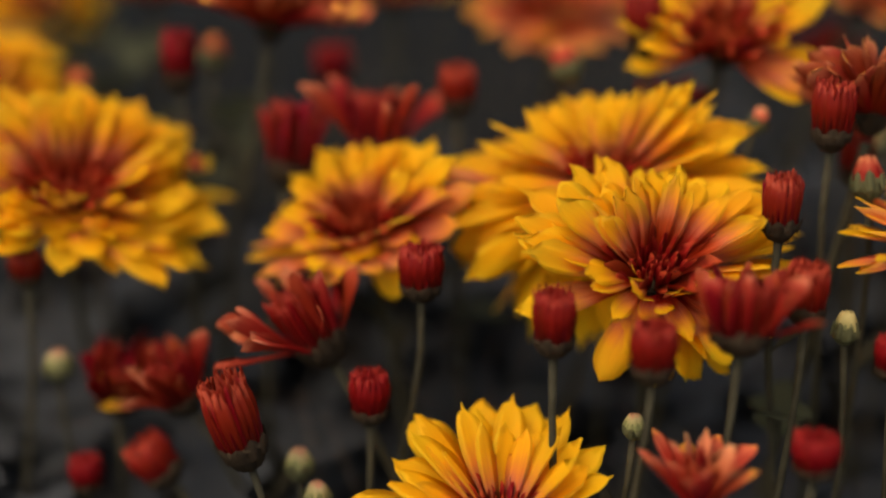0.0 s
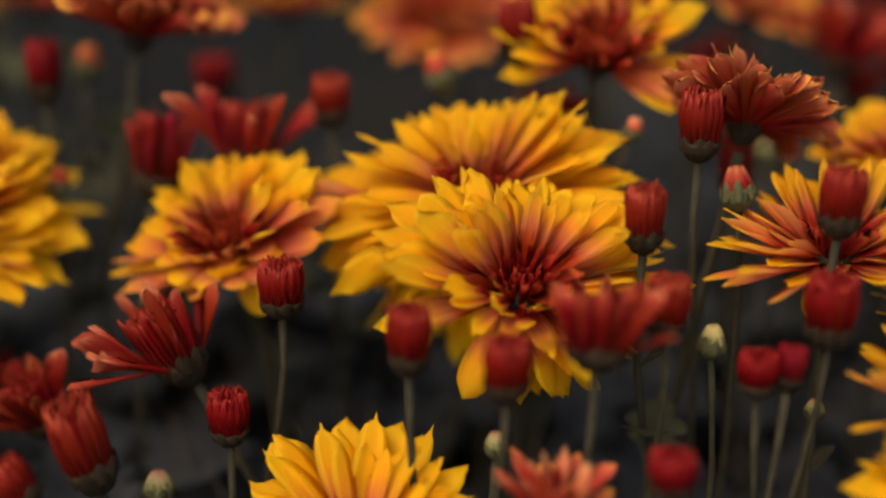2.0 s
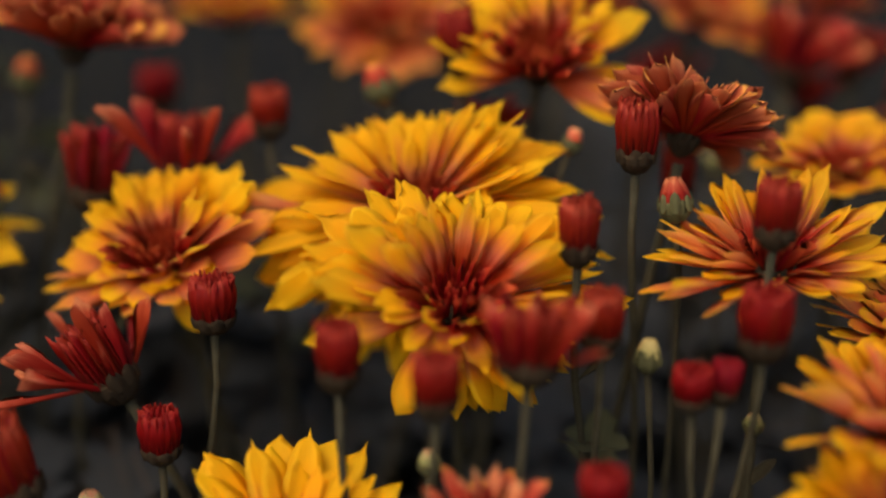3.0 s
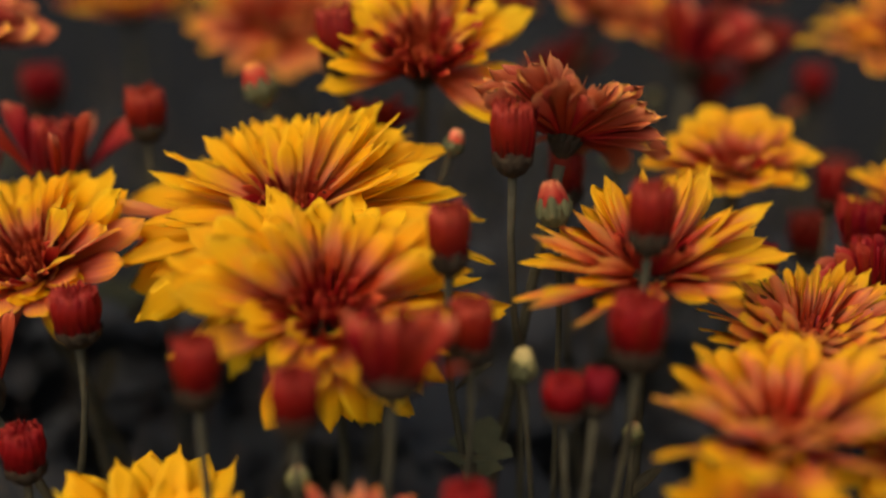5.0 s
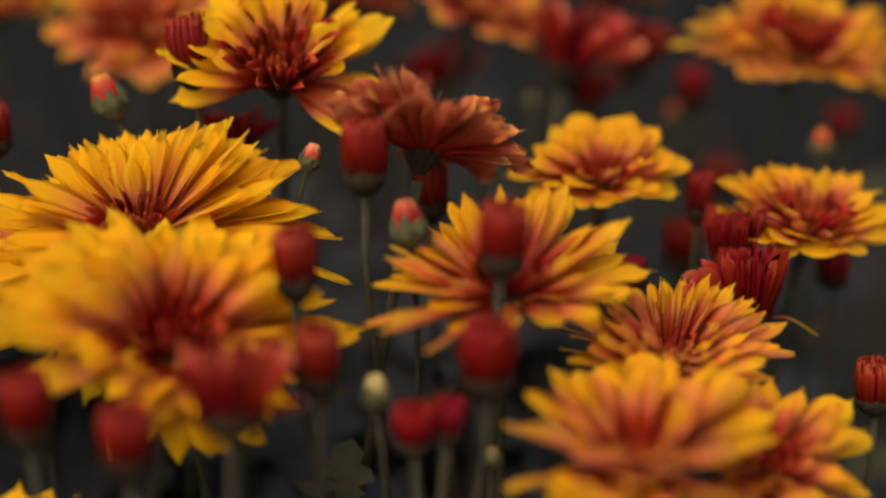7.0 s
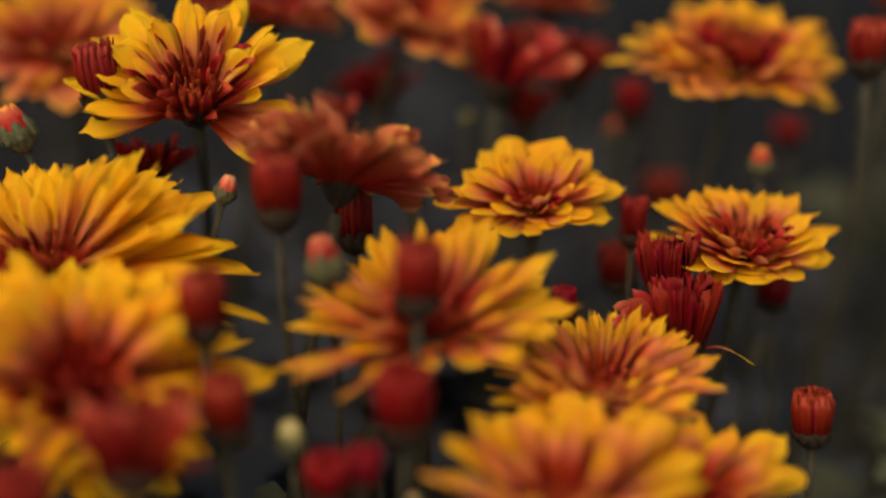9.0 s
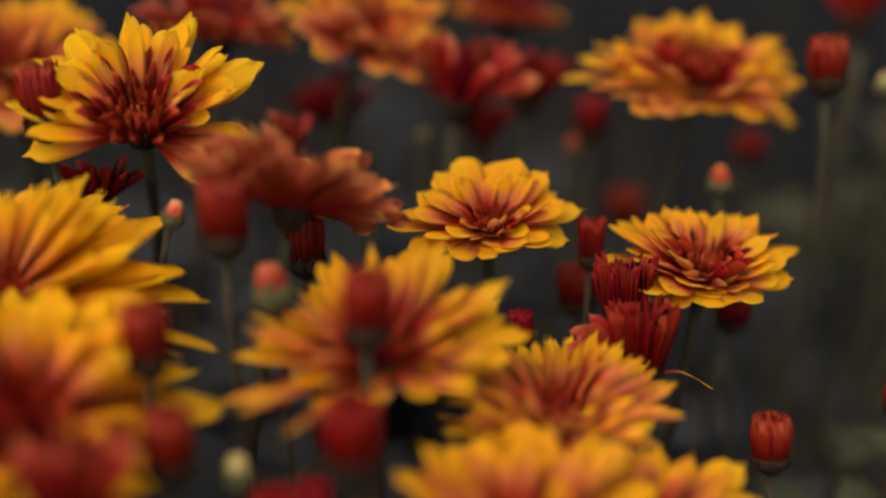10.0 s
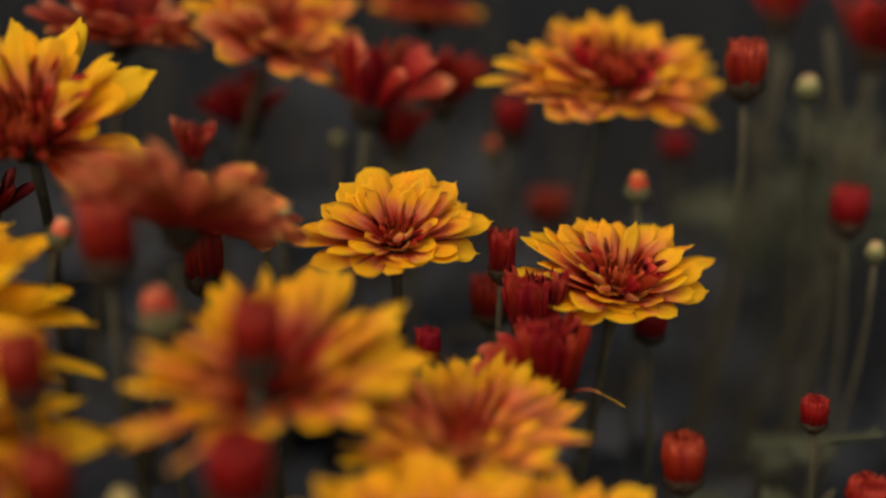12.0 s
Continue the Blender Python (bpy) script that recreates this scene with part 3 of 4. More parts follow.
def red_bud(label, at, facing, r, h, seed, flare=3.0, stem_to=None):
    """A bud that shows its colour: a blunt brush of red florets out of a bract cup. at: the cup's mouth."""
    thing, head, rng = head_base("chrysanthemum_bud", label, at, facing, h * 0.36, 0.00085, seed, "red buds", "flower bud", stem_to)
    calyx(thing, rng, head, r * 0.98, h * 0.40)
    floret_ring(thing, head, rng, "floret", r * 0.78, 16, h * 1.02, r * 0.30, flare + 5, -h * 0.10)
    tagged(piece("floret_core", bud_core(rng, r * 0.94, h, flare), thing, head @ Matrix.Translation((0, 0, -h * 0.12)), "crimson florets still packed"), kind="stuff")
    return thing


def closed_bud(label, at, facing, r, seed, tip=None, stem_to=None):
    """A round bud, shut: bracts below, the first petals folded over the top. at: the bud's middle."""
    thing, head, rng = head_base("closed_bud", label, at, facing, r * 0.95, 0.0007, seed, "closed buds", "flower bud", stem_to)
    cup = calyx(thing, rng, head, r * 0.98, r * 1.05, 2, 8, "bud_bract", BUD_GREEN)
    bm = bmesh.new()
    uvl = bm.loops.layers.uv.new("UVMap")
    bmesh.ops.create_icosphere(bm, subdivisions=2, radius=r * 0.86)
    for i, (el, n) in enumerate(((100, 10), (112, 8), (124, 5))):
        for k in range(n):
            a = (k + 0.5 * i + rng.uniform(-0.2, 0.2)) / n * 6.2832
            m = Matrix.Rotation(a, 4, "Z") @ Matrix.Translation((r * (0.92 - 0.12 * i), 0, -r * 0.05 + r * 0.2 * i)) @ Matrix.Rotation(-radians(el), 4, "Y")
            strap(bm, uvl, rng, r * (1.25 - 0.06 * i), r * 0.62, m, bend=0.28, cup=0.9, base=0.85, full=0.4, notch=0.04, nu=6, nv=2, thick=0.03, top=0, under=0)
    for k in range(7 if tip else 0):
        ln = r * rng.uniform(0.85, 1.25)
        piece("bract", rng.choice(PETALS["bud_bract"]), cup, Matrix.Rotation(k / 7 * 6.2832, 4, "Z") @ Matrix.Translation((r * 0.97, 0, -r * 0.35)) @ Matrix.Rotation(-radians(97), 4, "Y") @ Matrix.Diagonal((ln, r * 0.6, ln, 1)))
    tagged(piece("folded_petals", finished(bm, "folded_petals", [tip or CREAM]), thing, head @ Matrix.Diagonal((0.96, 0.96, 1.30 if tip else 1.0, 1))), kind="stuff")
    return thing


SHADE_HEADS = []


def shade_flower(label, at, kind, spin):
    """A dark red flower added in the depth of the bed, its head unseen, to shade the leaves below: a stem, a bract cup
    and a ring of upright petals.
    """
    rng = random.Random(round(at[0] * 9173 + at[1] * 3571))
    thing = new("chrysanthemum")
    thing.empty_display_size = 0.02
    thing.location = (at[0], at[1], 0)
    tagged(thing, label, "flower", "flowers in the depth of the bed")
    if not SHADE_HEADS:
        for mats in ([EMBER, BACK_RED], [CRIMSON, CRIMSON], [RAY_SALMON, DUSKY]):
            bm = bmesh.new()
            uvl = bm.loops.layers.uv.new("UVMap")
            for ring, n in ((12, 15), (36, 12), (62, 10)):
                for k in range(n):
                    m = Matrix.Rotation((k + prng.uniform(-0.3, 0.3)) / n * 6.2832, 4, "Z") @ Matrix.Translation((0.002, 0, 0)) @ Matrix.Rotation(-radians(ring + prng.uniform(-7, 7)), 4, "Y")
                    strap(bm, uvl, prng, prng.uniform(0.015, 0.020), 0.0048, m, bend=prng.uniform(-0.1, 0.1), nu=5, nv=2)
            SHADE_HEADS.append(finished(bm, "far_petals", mats))
        bm = bmesh.new()
        tube(bm, [Vector((0, 0, z)) for z in (-0.006, -0.004, -0.001, 0.001)], [0.0012, 0.0030, 0.0040, 0.0030], 10)
        SHADE_HEADS.append(finished(bm, "far_calyx", [CALYX]))
    bm = bmesh.new()
    lean = Vector((rng.uniform(-0.02, 0.02), rng.uniform(-0.02, 0.02), 0))
    tube(bm, [lean * (t * t) + Vector((0, 0, at[2] * t)) for t in (0, 0.25, 0.5, 0.75, 1)], [0.0008, 0.0007, 0.0007, 0.0006, 0.0006], 6)
    piece("stem", finished(bm, "stem", [STEM]), thing)
    m = Matrix.Translation(lean + Vector((0, 0, at[2] + 0.005))) @ Matrix.Rotation(rng.uniform(-0.3, 0.3), 4, "X") @ Matrix.Rotation(spin, 4, "Z")
    piece("calyx", SHADE_HEADS[3], thing, m)
    tagged(piece("petals", SHADE_HEADS[kind], thing, m), kind="stuff")


# ---- ground ----
def ground():
    bm = bmesh.new()
    steps = [-60, -12, -3, -0.8] + [-0.4 + 0.05 * i for i in range(31)] + [1.5, 3, 12, 60]
    grid = [[bm.verts.new((x, y, 0.012 * noise.noise((x * 14, y * 14, 3.1)) - 0.006 if abs(x) < 3 and abs(y) < 3 else 0.0)) for x in steps] for y in steps]
    for j in range(len(steps) - 1):
        for i in range(len(steps) - 1):
            bm.faces.new((grid[j][i], grid[j][i + 1], grid[j + 1][i + 1], grid[j + 1][i]))
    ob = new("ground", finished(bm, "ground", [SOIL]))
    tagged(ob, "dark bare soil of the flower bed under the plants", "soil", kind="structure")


ground()


def canopy(x, y):
    """The height of the flower heads over a place: the planting swells upwards away from its edge."""
    return 0.300 + 0.36 * max(-0.1, min(y - 0.22, 0.22)) - 0.35 * max(0.0, x - 0.16)


def lobed_leaf(bm, rng, m, size):
    """A chrysanthemum leaf: blunt lobes on both sides of the midrib, arched along its length."""
    half = [(0.0, 0.03), (0.14, 0.05), (0.22, 0.20), (0.34, 0.34), (0.42, 0.20), (0.52, 0.42), (0.66, 0.40), (0.70, 0.22), (0.86, 0.22), (1.0, 0.0)]
    arch, fold, tw = rng.uniform(-0.45, 0.1), rng.uniform(0.1, 0.5), rng.uniform(-0.3, 0.3)
    mid, left, right = [], [], []
    for u, w in half:
        z = arch * u * u
        mid.append(bm.verts.new(m @ Vector((u * size, 0, z * size))))
        j = rng.uniform(0.85, 1.15)
        left.append(bm.verts.new(m @ Vector((u * size, w * size * j, (z + fold * w + tw * w * u) * size))))
        right.append(bm.verts.new(m @ Vector((u * size, -w * size * j, (z + fold * w - tw * w * u) * size))))
    for i in range(len(half) - 1):
        bm.faces.new((mid[i], mid[i + 1], left[i + 1], left[i]))
        bm.faces.new((mid[i + 1], mid[i], right[i], right[i + 1]))


def foliage(name, label, n, seed, span, depth, size, steep=(-0.5, 0.9)):
    """The leafy undergrowth, leaf by leaf, below the heads."""
    rng = random.Random(seed)
    bm = bmesh.new()
    for _ in range(n):
        x, y = rng.uniform(*span[0]), rng.uniform(*span[1])
        top = canopy(x, y)
        z = top - rng.uniform(*depth)
        if z < 0.01:
            continue
        m = Matrix.Translation((x, y, z)) @ Matrix.Rotation(rng.uniform(0, 6.28), 4, "Z") @ Matrix.Rotation(rng.uniform(*steep), 4, "Y") @ Matrix.Rotation(rng.uniform(-0.5, 0.5), 4, "X")
        lobed_leaf(bm, rng, m, rng.uniform(*size))
    me = finished(bm, name, [LEAF])
    tagged(new(name, me), label, "foliage", kind="stuff")


def twigs(n, seed):
    """Thin bare side shoots among the stems."""
    rng = random.Random(seed)
    bm = bmesh.new()
    for _ in range(n):
        x, y = rng.uniform(-0.14, 0.32), rng.uniform(0.16, 0.5)
        z = canopy(x, y) - rng.uniform(0.05, 0.09)
        a, ln = rng.uniform(0, 6.28), rng.uniform(0.06, 0.14)
        lean = rng.uniform(0.1, 0.5)
        d = Vector((math.cos(a) * lean, math.sin(a) * lean, -1)).normalized()
        b = Vector((math.sin(a), -math.cos(a), 0)) * rng.uniform(-0.01, 0.01)
        p0 = Vector((x, y, z))
        pts = [p0 + d * ln * t + b * math.sin(t * 3) for t in (0, 0.25, 0.5, 0.75, 1)]
        tube(bm, pts, [0.0002, 0.0003, 0.00035, 0.0004, 0.0005], 5)
    tagged(new("twigs", finished(bm, "twigs", [TWIG])), "thin brown side shoots between the flower stems", "twigs", kind="stuff")


def leafy_shoot(label, at, seed, leaves=5, size=0.035):
    """A shoot without a flower: a stem with lobed leaves set round it. at: its tip."""
    thing, head, rng = head_base("leafy_shoot", label, at, (0, 0, 1), 0.0, 0.0010, seed, "leafy shoots", "plant")
    for k in range(leaves):
        bm = bmesh.new()
        a = k * 2.4 + rng.uniform(-0.4, 0.4)
        m = head @ Matrix.Translation((0, 0, -0.009 * k)) @ Matrix.Rotation(a, 4, "Z") @ Matrix.Rotation(rng.uniform(-0.9, -0.1), 4, "Y")
        lobed_leaf(bm, rng, m, size * rng.uniform(0.7, 1.1))
        piece("leaf", finished(bm, "leaf", [SHOOT]), thing)


def bare_shoot(label, at, seed, lean, size=0.015):
    """A tall pale shoot that has lost most of its leaves: a stem with small forks and a few narrow leaves. at: its tip; lean: how far it leans over the first 3 cm down."""
    thing, head, rng = head_base("bare_shoot", label, at, (-lean[0] * 30, -lean[1] * 30, 1), 0.0, 0.00105, seed, "bare shoots", "plant")
    tip = Vector(at)
    down = Vector((lean[0], lean[1], -0.03))
    for k in range(5):
        p = tip + down * (0.08 + 0.42 * k)
        bm = bmesh.new()
        uvl = bm.loops.layers.uv.new("UVMap")
        a = k * 2.5 + rng.uniform(-0.6, 0.6)
        small_leaf(bm, uvl, rng, p, Matrix.Rotation(a, 4, "Z") @ Matrix.Rotation(-rng.uniform(0.3, 1.0), 4, "Y"), size * rng.uniform(0.6, 1.2))
        piece("leaf", finished(bm, "leaf", [SHOOT]), thing)
    for k in range(2):
        p = tip + down * (0.2 + 0.7 * k)
        a = rng.uniform(0, 6.28)
        d = Vector((math.cos(a) * 0.5, math.sin(a) * 0.5, 0.8)) * 0.018
        bm = bmesh.new()
        tube(bm, [p, p + d * 0.5 + Vector((0, 0, -0.0015)), p + d], [0.0006, 0.0005, 0.00035], 6)
        piece("twig", finished(bm, "twig", [STEM]), thing)


foliage("foliage", "dark green lobed leaves crowded under the flower heads", 4400, 5, ((-0.30, 0.25), (0.08, 0.40)), (0.075, 0.15), (0.022, 0.042))
foliage("foliage", "a few dark green leaves over bare soil", 150, 6, ((-0.35, 0.45), (0.36, 0.80)), (0.12, 0.26), (0.025, 0.05))
twigs(430, 11)

# the bed carried on behind and beside: unseen heads added to shade the leaves
brng = random.Random(21)
for j in range(11):
    for i in range(19):
        x, y = -0.42 + 0.064 * i + brng.uniform(-0.022, 0.022), 0.43 + 0.066 * j + brng.uniform(-0.022, 0.022)
        kind = brng.choice((0, 0, 1, 1, 2))
        if y > 0.70 and ((x - 0.155) / 0.60) ** 2 + ((y - 0.62) / 0.50) ** 2 > 1:
            continue
        shade_flower(("brick red chrysanthemum added out of view to shade the bed", "dark crimson chrysanthemum added out of view to shade the bed", "orange and yellow chrysanthemum added out of view to shade the bed")[kind], (x, y, 0.372 + 0.03 * min(1.0, (y - 0.43) * 4) + brng.uniform(0, 0.014)), kind, brng.uniform(0, 6.28))

# ---- the flowers, from the camera's side to the back of the bed ----
bloom("large yellow chrysanthemum with a deep red heart, petals drooping below", (0.0446, 0.2424, 0.3156), (-0.06, -0.46, 0.88), 0.0325, 101, front=(-40, -6), full=(1.0, 1.0, 0.35), short=(0.80, 0.74, 0.5), heart=1.25, stub_kind="tipped", rows=6, back=(16, 60), ruffle=8, wide=0.26, flank=(14, 52), stubs=9, lift=-11, skew=0.0, count=20, reach=(0.80, 1.03, 0.74))
bloom("large yellow chrysanthemum with orange heart behind a nearer bloom", (0.0389, 0.2732, 0.3267), (-0.06, -0.36, 0.93), 0.0388, 102, rows=8, count=27, back=(26, 66), wide=0.19, style="gold", skew=0.04, heart=0.9, full=(1.0, 1.0, 0.9), reach=(0.55, 1.0, 0.95), front=(-42, 10), lift=20, flank=(-10, 42), drape=((8, -2.0, -0.8, -27, -10, 0.90, 0.65), (8, -2.0, -0.9, -12, 4, 0.95, 0.25)))
bloom("orange and yellow chrysanthemum tilted to one side", (-0.0195, 0.2759, 0.3129), (-0.20, -0.38, 0.90), 0.0285, 103, count=16, back=(18, 56), flank=(8, 48), front=(-6, 36), reach=(0.85, 1.0, 0.40), full=(1.0, 0.9, 0.6), wide=0.27, heart=1.35, dusk=0.7, lift=16, skew=0.08, stubs=5, rows=6, drape=((2, 0.5, 0.9, -26, -14, 0.50, 0.4), (2, -1.6, -1.1, -10, 0, 0.9, 0.7)))
bloom("broad yellow chrysanthemum with a red heart at the bed's edge", (-0.0917, 0.2890, 0.3165), (0.14, -0.36, 0.92), 0.0375, 104, count=22, back=(24, 62), flank=(4, 46), front=(-4, 36), reach=(0.78, 1.0, 0.44), full=(1.0, 1.0, 0.8), wide=0.26, heart=1.2, lift=-6, stubs=9, stub_kind="tipped", rows=7, drape=((6, 0.7, 1.5, -4, 8, 0.88, 0.1),))
bloom("yellow chrysanthemum behind a broad yellow bloom", (-0.1193, 0.3320, 0.3341), (0.07, -0.30, 0.95), 0.0216, 105, rows=6, style="gold")
bloom("yellow and orange chrysanthemum far back", (-0.1290, 0.4257, 0.3366), (0.07, -0.30, 0.95), 0.0232, 106, rows=5, style="gold")
bloom("red and orange cup-shaped chrysanthemum with yellow tips", (-0.0426, 0.3153, 0.3555), (0.15, 0.16, 0.97), 0.0241, 107, style="turned", back=(20, 64), flank=(20, 60), front=(24, 64), reach=(0.9, 1.0, 0.95), full=(1, 1, 1), short=(0.8, 0.8, 0.8), rows=5, wide=0.20, count=18)
bloom("brick red chrysanthemum turned away, seen from its side", (0.0988, 0.2661, 0.3463), (0.20, 0.32, 0.93), 0.0242, 108, style="turned", reach=(0.68, 1.0, 0.82), full=(1, 1, 1), short=(0.8, 0.8, 0.8), rows=5, count=28, ruffle=8, back=(12, 42), flank=(6, 44), front=(24, 54), wide=0.17, lift=-11)
bloom("yellow chrysanthemum with long loose petals and dark red heart", (0.0703, 0.2948, 0.3549), (-0.06, -0.52, 0.85), 0.0275, 109, rows=5, count=14, flank=(14, 50), front=(-30, 10), full=(1.0, 0.92, -0.5), short=(0.80, 0.72, 0.3), wide=0.29, back=(12, 50), reach=(0.95, 0.95, 0.60), heart=1.6, drape=((5, 0.7, 1.4, -12, 8, 0.95, 0.6), (1, -1.45, -1.3, 2, 6, 0.75, 0.0)))
bloom("yellow chrysanthemum with salmon inner petals behind a red bud", (0.1116, 0.2387, 0.3241), (0.02, 0.06, 1.00), 0.0278, 110, back=(30, 56), flank=(8, 42), front=(-20, 0), wide=0.23, heart=1.0, short=(0.88, 0.80, 0.2), ruffle=8, rows=6, count=19, full=(1.0, 1.0, 0.15), style="salmon", lift=10, skew=0.08, drape=((4, -1.5, -0.8, -8, 4, 0.95, 0.6), (2, 0.5, 0.8, -10, 0, 0.5, 0.0)), reach=(0.84, 1.0, 0.45))
bloom("yellow and salmon chrysanthemum open in the middle of the bed", (0.1442, 0.2799, 0.3324), (-0.06, -0.28, 0.96), 0.0206, 111, back=(26, 58), flank=(10, 46), front=(4, 50), heart=1.0, style="salmon", stubs=6, count=15, rows=5, wide=0.37, reach=(0.84, 1.0, 0.30), full=(1.0, 1.0, 0.6))
bloom("yellow and salmon chrysanthemum on a tall stem at the bed's rear", (0.1900, 0.2656, 0.3237), (0.03, -0.12, 0.99), 0.0228, 112, back=(24, 56), flank=(8, 46), front=(0, 46), style="salmon", stubs=4, heart=1.5, count=15, rows=5, wide=0.35, reach=(0.80, 1.0, 0.34), full=(1.0, 1.0, 0.6))
bloom("chrysanthemum with yellow tips and brick red undersides", (0.1470, 0.2364, 0.3074), (0.03, 0.06, 1.00), 0.0263, 113, rows=6, count=27, back=(42, 70), flank=(14, 54), front=(10, 46), reach=(0.74, 1.0, 0.72), full=(1, 1, 1), short=(0.75, 0.7, 0.5), wide=0.14, style="salmon", heart=1.0, dusk=0.8)
bloom("orange and yellow chrysanthemum at the front", (0.1314, 0.2085, 0.3015), (-0.08, 0.10, 0.99), 0.0272, 114, rows=5, count=15, back=(48, 70), flank=(26, 60), front=(14, 46), reach=(0.76, 1.0, 0.9), full=(1, 1, 1), wide=0.29, style="salmon", dusk=0.7, ruffle=8)
bloom("yellow chrysanthemum beside an orange one", (0.1587, 0.2129, 0.2959), (0.06, -0.15, 0.99), 0.0244, 115, rows=5, count=16, back=(38, 66), flank=(16, 54), reach=(0.70, 1.0, 0.8), full=(1, 1, 0.9), wide=0.27, style="salmon")
bloom("orange and yellow chrysanthemum low at the front edge", (0.1236, 0.1932, 0.2909), (-0.04, -0.14, 0.99), 0.0207, 116, rows=5)
bloom("wide yellow chrysanthemum with a salmon centre, far back", (0.2056, 0.3147, 0.3537), (0.05, -0.20, 0.98), 0.0308, 117, count=24, back=(26, 50), front=(-5, 20), full=(1, 1, 0.5), wide=0.28, dusk=0.7, rows=6, lift=-4, heart=1.2, flank=(-4, 26), style="salmon", ruffle=2, stubs=3, reach=(0.62, 1.0, 0.26))
bloom("yellow chrysanthemum low at the bed's front", (0.0103, 0.2159, 0.2692), (-0.03, -0.08, 1.00), 0.0308, 118, rows=4, front=(0, 40), full=(1, 1, 1), wide=0.30, style="gold", back=(36, 62), flank=(18, 52), reach=(0.92, 1.0, 0.9), count=15)
bloom("orange chrysanthemum with few narrow upright petals at the front", (0.0473, 0.2017, 0.2836), (-0.01, 0.18, 0.98), 0.0158, 119, rows=3, reach=(1, 1, 1), full=(1, 1, 1), wide=0.26, back=(52, 82), flank=(48, 80), front=(52, 82), count=10, style="ember")
bloom("orange and yellow chrysanthemum behind a loose yellow one", (0.0378, 0.3606, 0.3509), (-0.04, -0.20, 0.98), 0.0271, 120, rows=4, style="salmon", back=(14, 60), dusk=1.0)
bloom("pink and red chrysanthemum seen from its side, far back", (0.0905, 0.3549, 0.3583), (0.12, 0.20, 0.97), 0.0217, 121, style="ember", rows=5, back=(30, 64), flank=(8, 58), front=(8, 58), full=(1, 1, 1))
bloom("orange chrysanthemum far back between red ones", (0.1277, 0.3504, 0.3578), (0.30, -0.11, 0.95), 0.0254, 122, style="salmon", rows=5, flank=(8, 58), front=(0, 50), dusk=1.0)
bloom("red chrysanthemum at the rear of the bed", (0.1718, 0.3682, 0.3569), (0.12, 0.20, 0.97), 0.0171, 123, style="red", rows=4, flank=(12, 58), front=(12, 58), full=(1, 1, 1))
half_open("red chrysanthemum just opening, its outer petals spread", (-0.0291, 0.2546, 0.2937), (-0.52, 0.16, 0.84), 0.0212, 124, count=10, rows=1, spread=(24, 80), style="red", wide=0.11, core=0.72, girth=0.30, stray=7)
half_open("red chrysanthemum just opening among darker ones", (-0.0630, 0.2642, 0.2745), (-0.48, -0.10, 0.87), 0.0175, 125, girth=0.30, core=0.66, style="red", count=11, stray_kind="flame", wide=0.13, astray=(-2.1, -0.9), spread=(36, 80), stray=5)
half_open("dark crimson chrysanthemum with ragged petals", (-0.0800, 0.2725, 0.2700), (0.04, 0.06, 0.99), 0.0168, 126, style="crimson", count=12, spread=(52, 84), core=0.62, girth=0.40, wide=0.11, stray=4, stray_kind="crimson", astray=(-2.4, 2.4))
half_open("red and orange chrysanthemum half open at the front", (0.0563, 0.2154, 0.3145), (0.04, 0.18, 0.98), 0.0157, 127, count=9, spread=(52, 82), style="red", wide=0.17, stray=3, core=0.75, girth=0.42)
half_open("bright red star-shaped chrysanthemum with few petals", (-0.0154, 0.2965, 0.3287), (-0.01, 0.28, 0.96), 0.0229, 128, count=7, spread=(28, 70), rows=1, wide=0.12, style="red", core=0.62, girth=0.30, lean=5)
half_open("dark red chrysanthemum opening on a leaning stem", (-0.0377, 0.2958, 0.3228), (0.15, 0.26, 0.95), 0.0184, 129, count=11, spread=(62, 84), style="crimson", wide=0.14, core=0.85, girth=0.34)
half_open("dark red chrysanthemum with pale outer petals, just opening", (0.1701, 0.2492, 0.3106), (0.03, 0.23, 0.97), 0.0174, 130, count=26, spread=(64, 80), core=0.88, wide=0.08, stray=7, style="crimson", girth=0.27, astray=(-1.9, -1.3), curl=True, lean=19)
half_open("dark red chrysanthemum with a packed blunt heart", (0.1698, 0.2609, 0.3196), (-0.03, 0.22, 0.97), 0.0125, 131, count=22, spread=(66, 82), style="crimson", core=0.85, girth=0.42, wide=0.09, lean=15)
half_open("small dark red chrysanthemum behind the open ones", (0.1674, 0.2775, 0.3245), (0.07, 0.22, 0.97), 0.0102, 132, count=8, spread=(80, 88), style="crimson", core=0.95, girth=0.3, lean=3)
half_open("dark red chrysanthemum with thin petals under a yellow one", (0.0599, 0.3017, 0.3361), (0.00, 0.18, 0.98), 0.0117, 133, count=12, spread=(25, 65), style="crimson")
red_bud("tall red bud far back in the bed", (-0.0665, 0.3134, 0.3416), (-0.02, 0.09, 1.00), 0.0044, 0.0117, 134)
red_bud("bright red blunt bud on a thin stem", (0.0051, 0.3016, 0.3385), (-0.02, 0.09, 1.00), 0.0049, 0.0095, 135)
red_bud("dark red bud above a loose yellow bloom", (0.0508, 0.2963, 0.3562), (-0.11, 0.19, 0.98), 0.0048, 0.0120, 136)
red_bud("crimson bud with ragged tips on a hairy stem", (-0.0062, 0.2507, 0.3097), (-0.02, 0.09, 1.00), 0.0054, 0.0096, 137)
red_bud("small crimson bud on a straight stem, low in the bed", (-0.0177, 0.2411, 0.2833), (-0.02, 0.09, 1.00), 0.0048, 0.0092, 138)
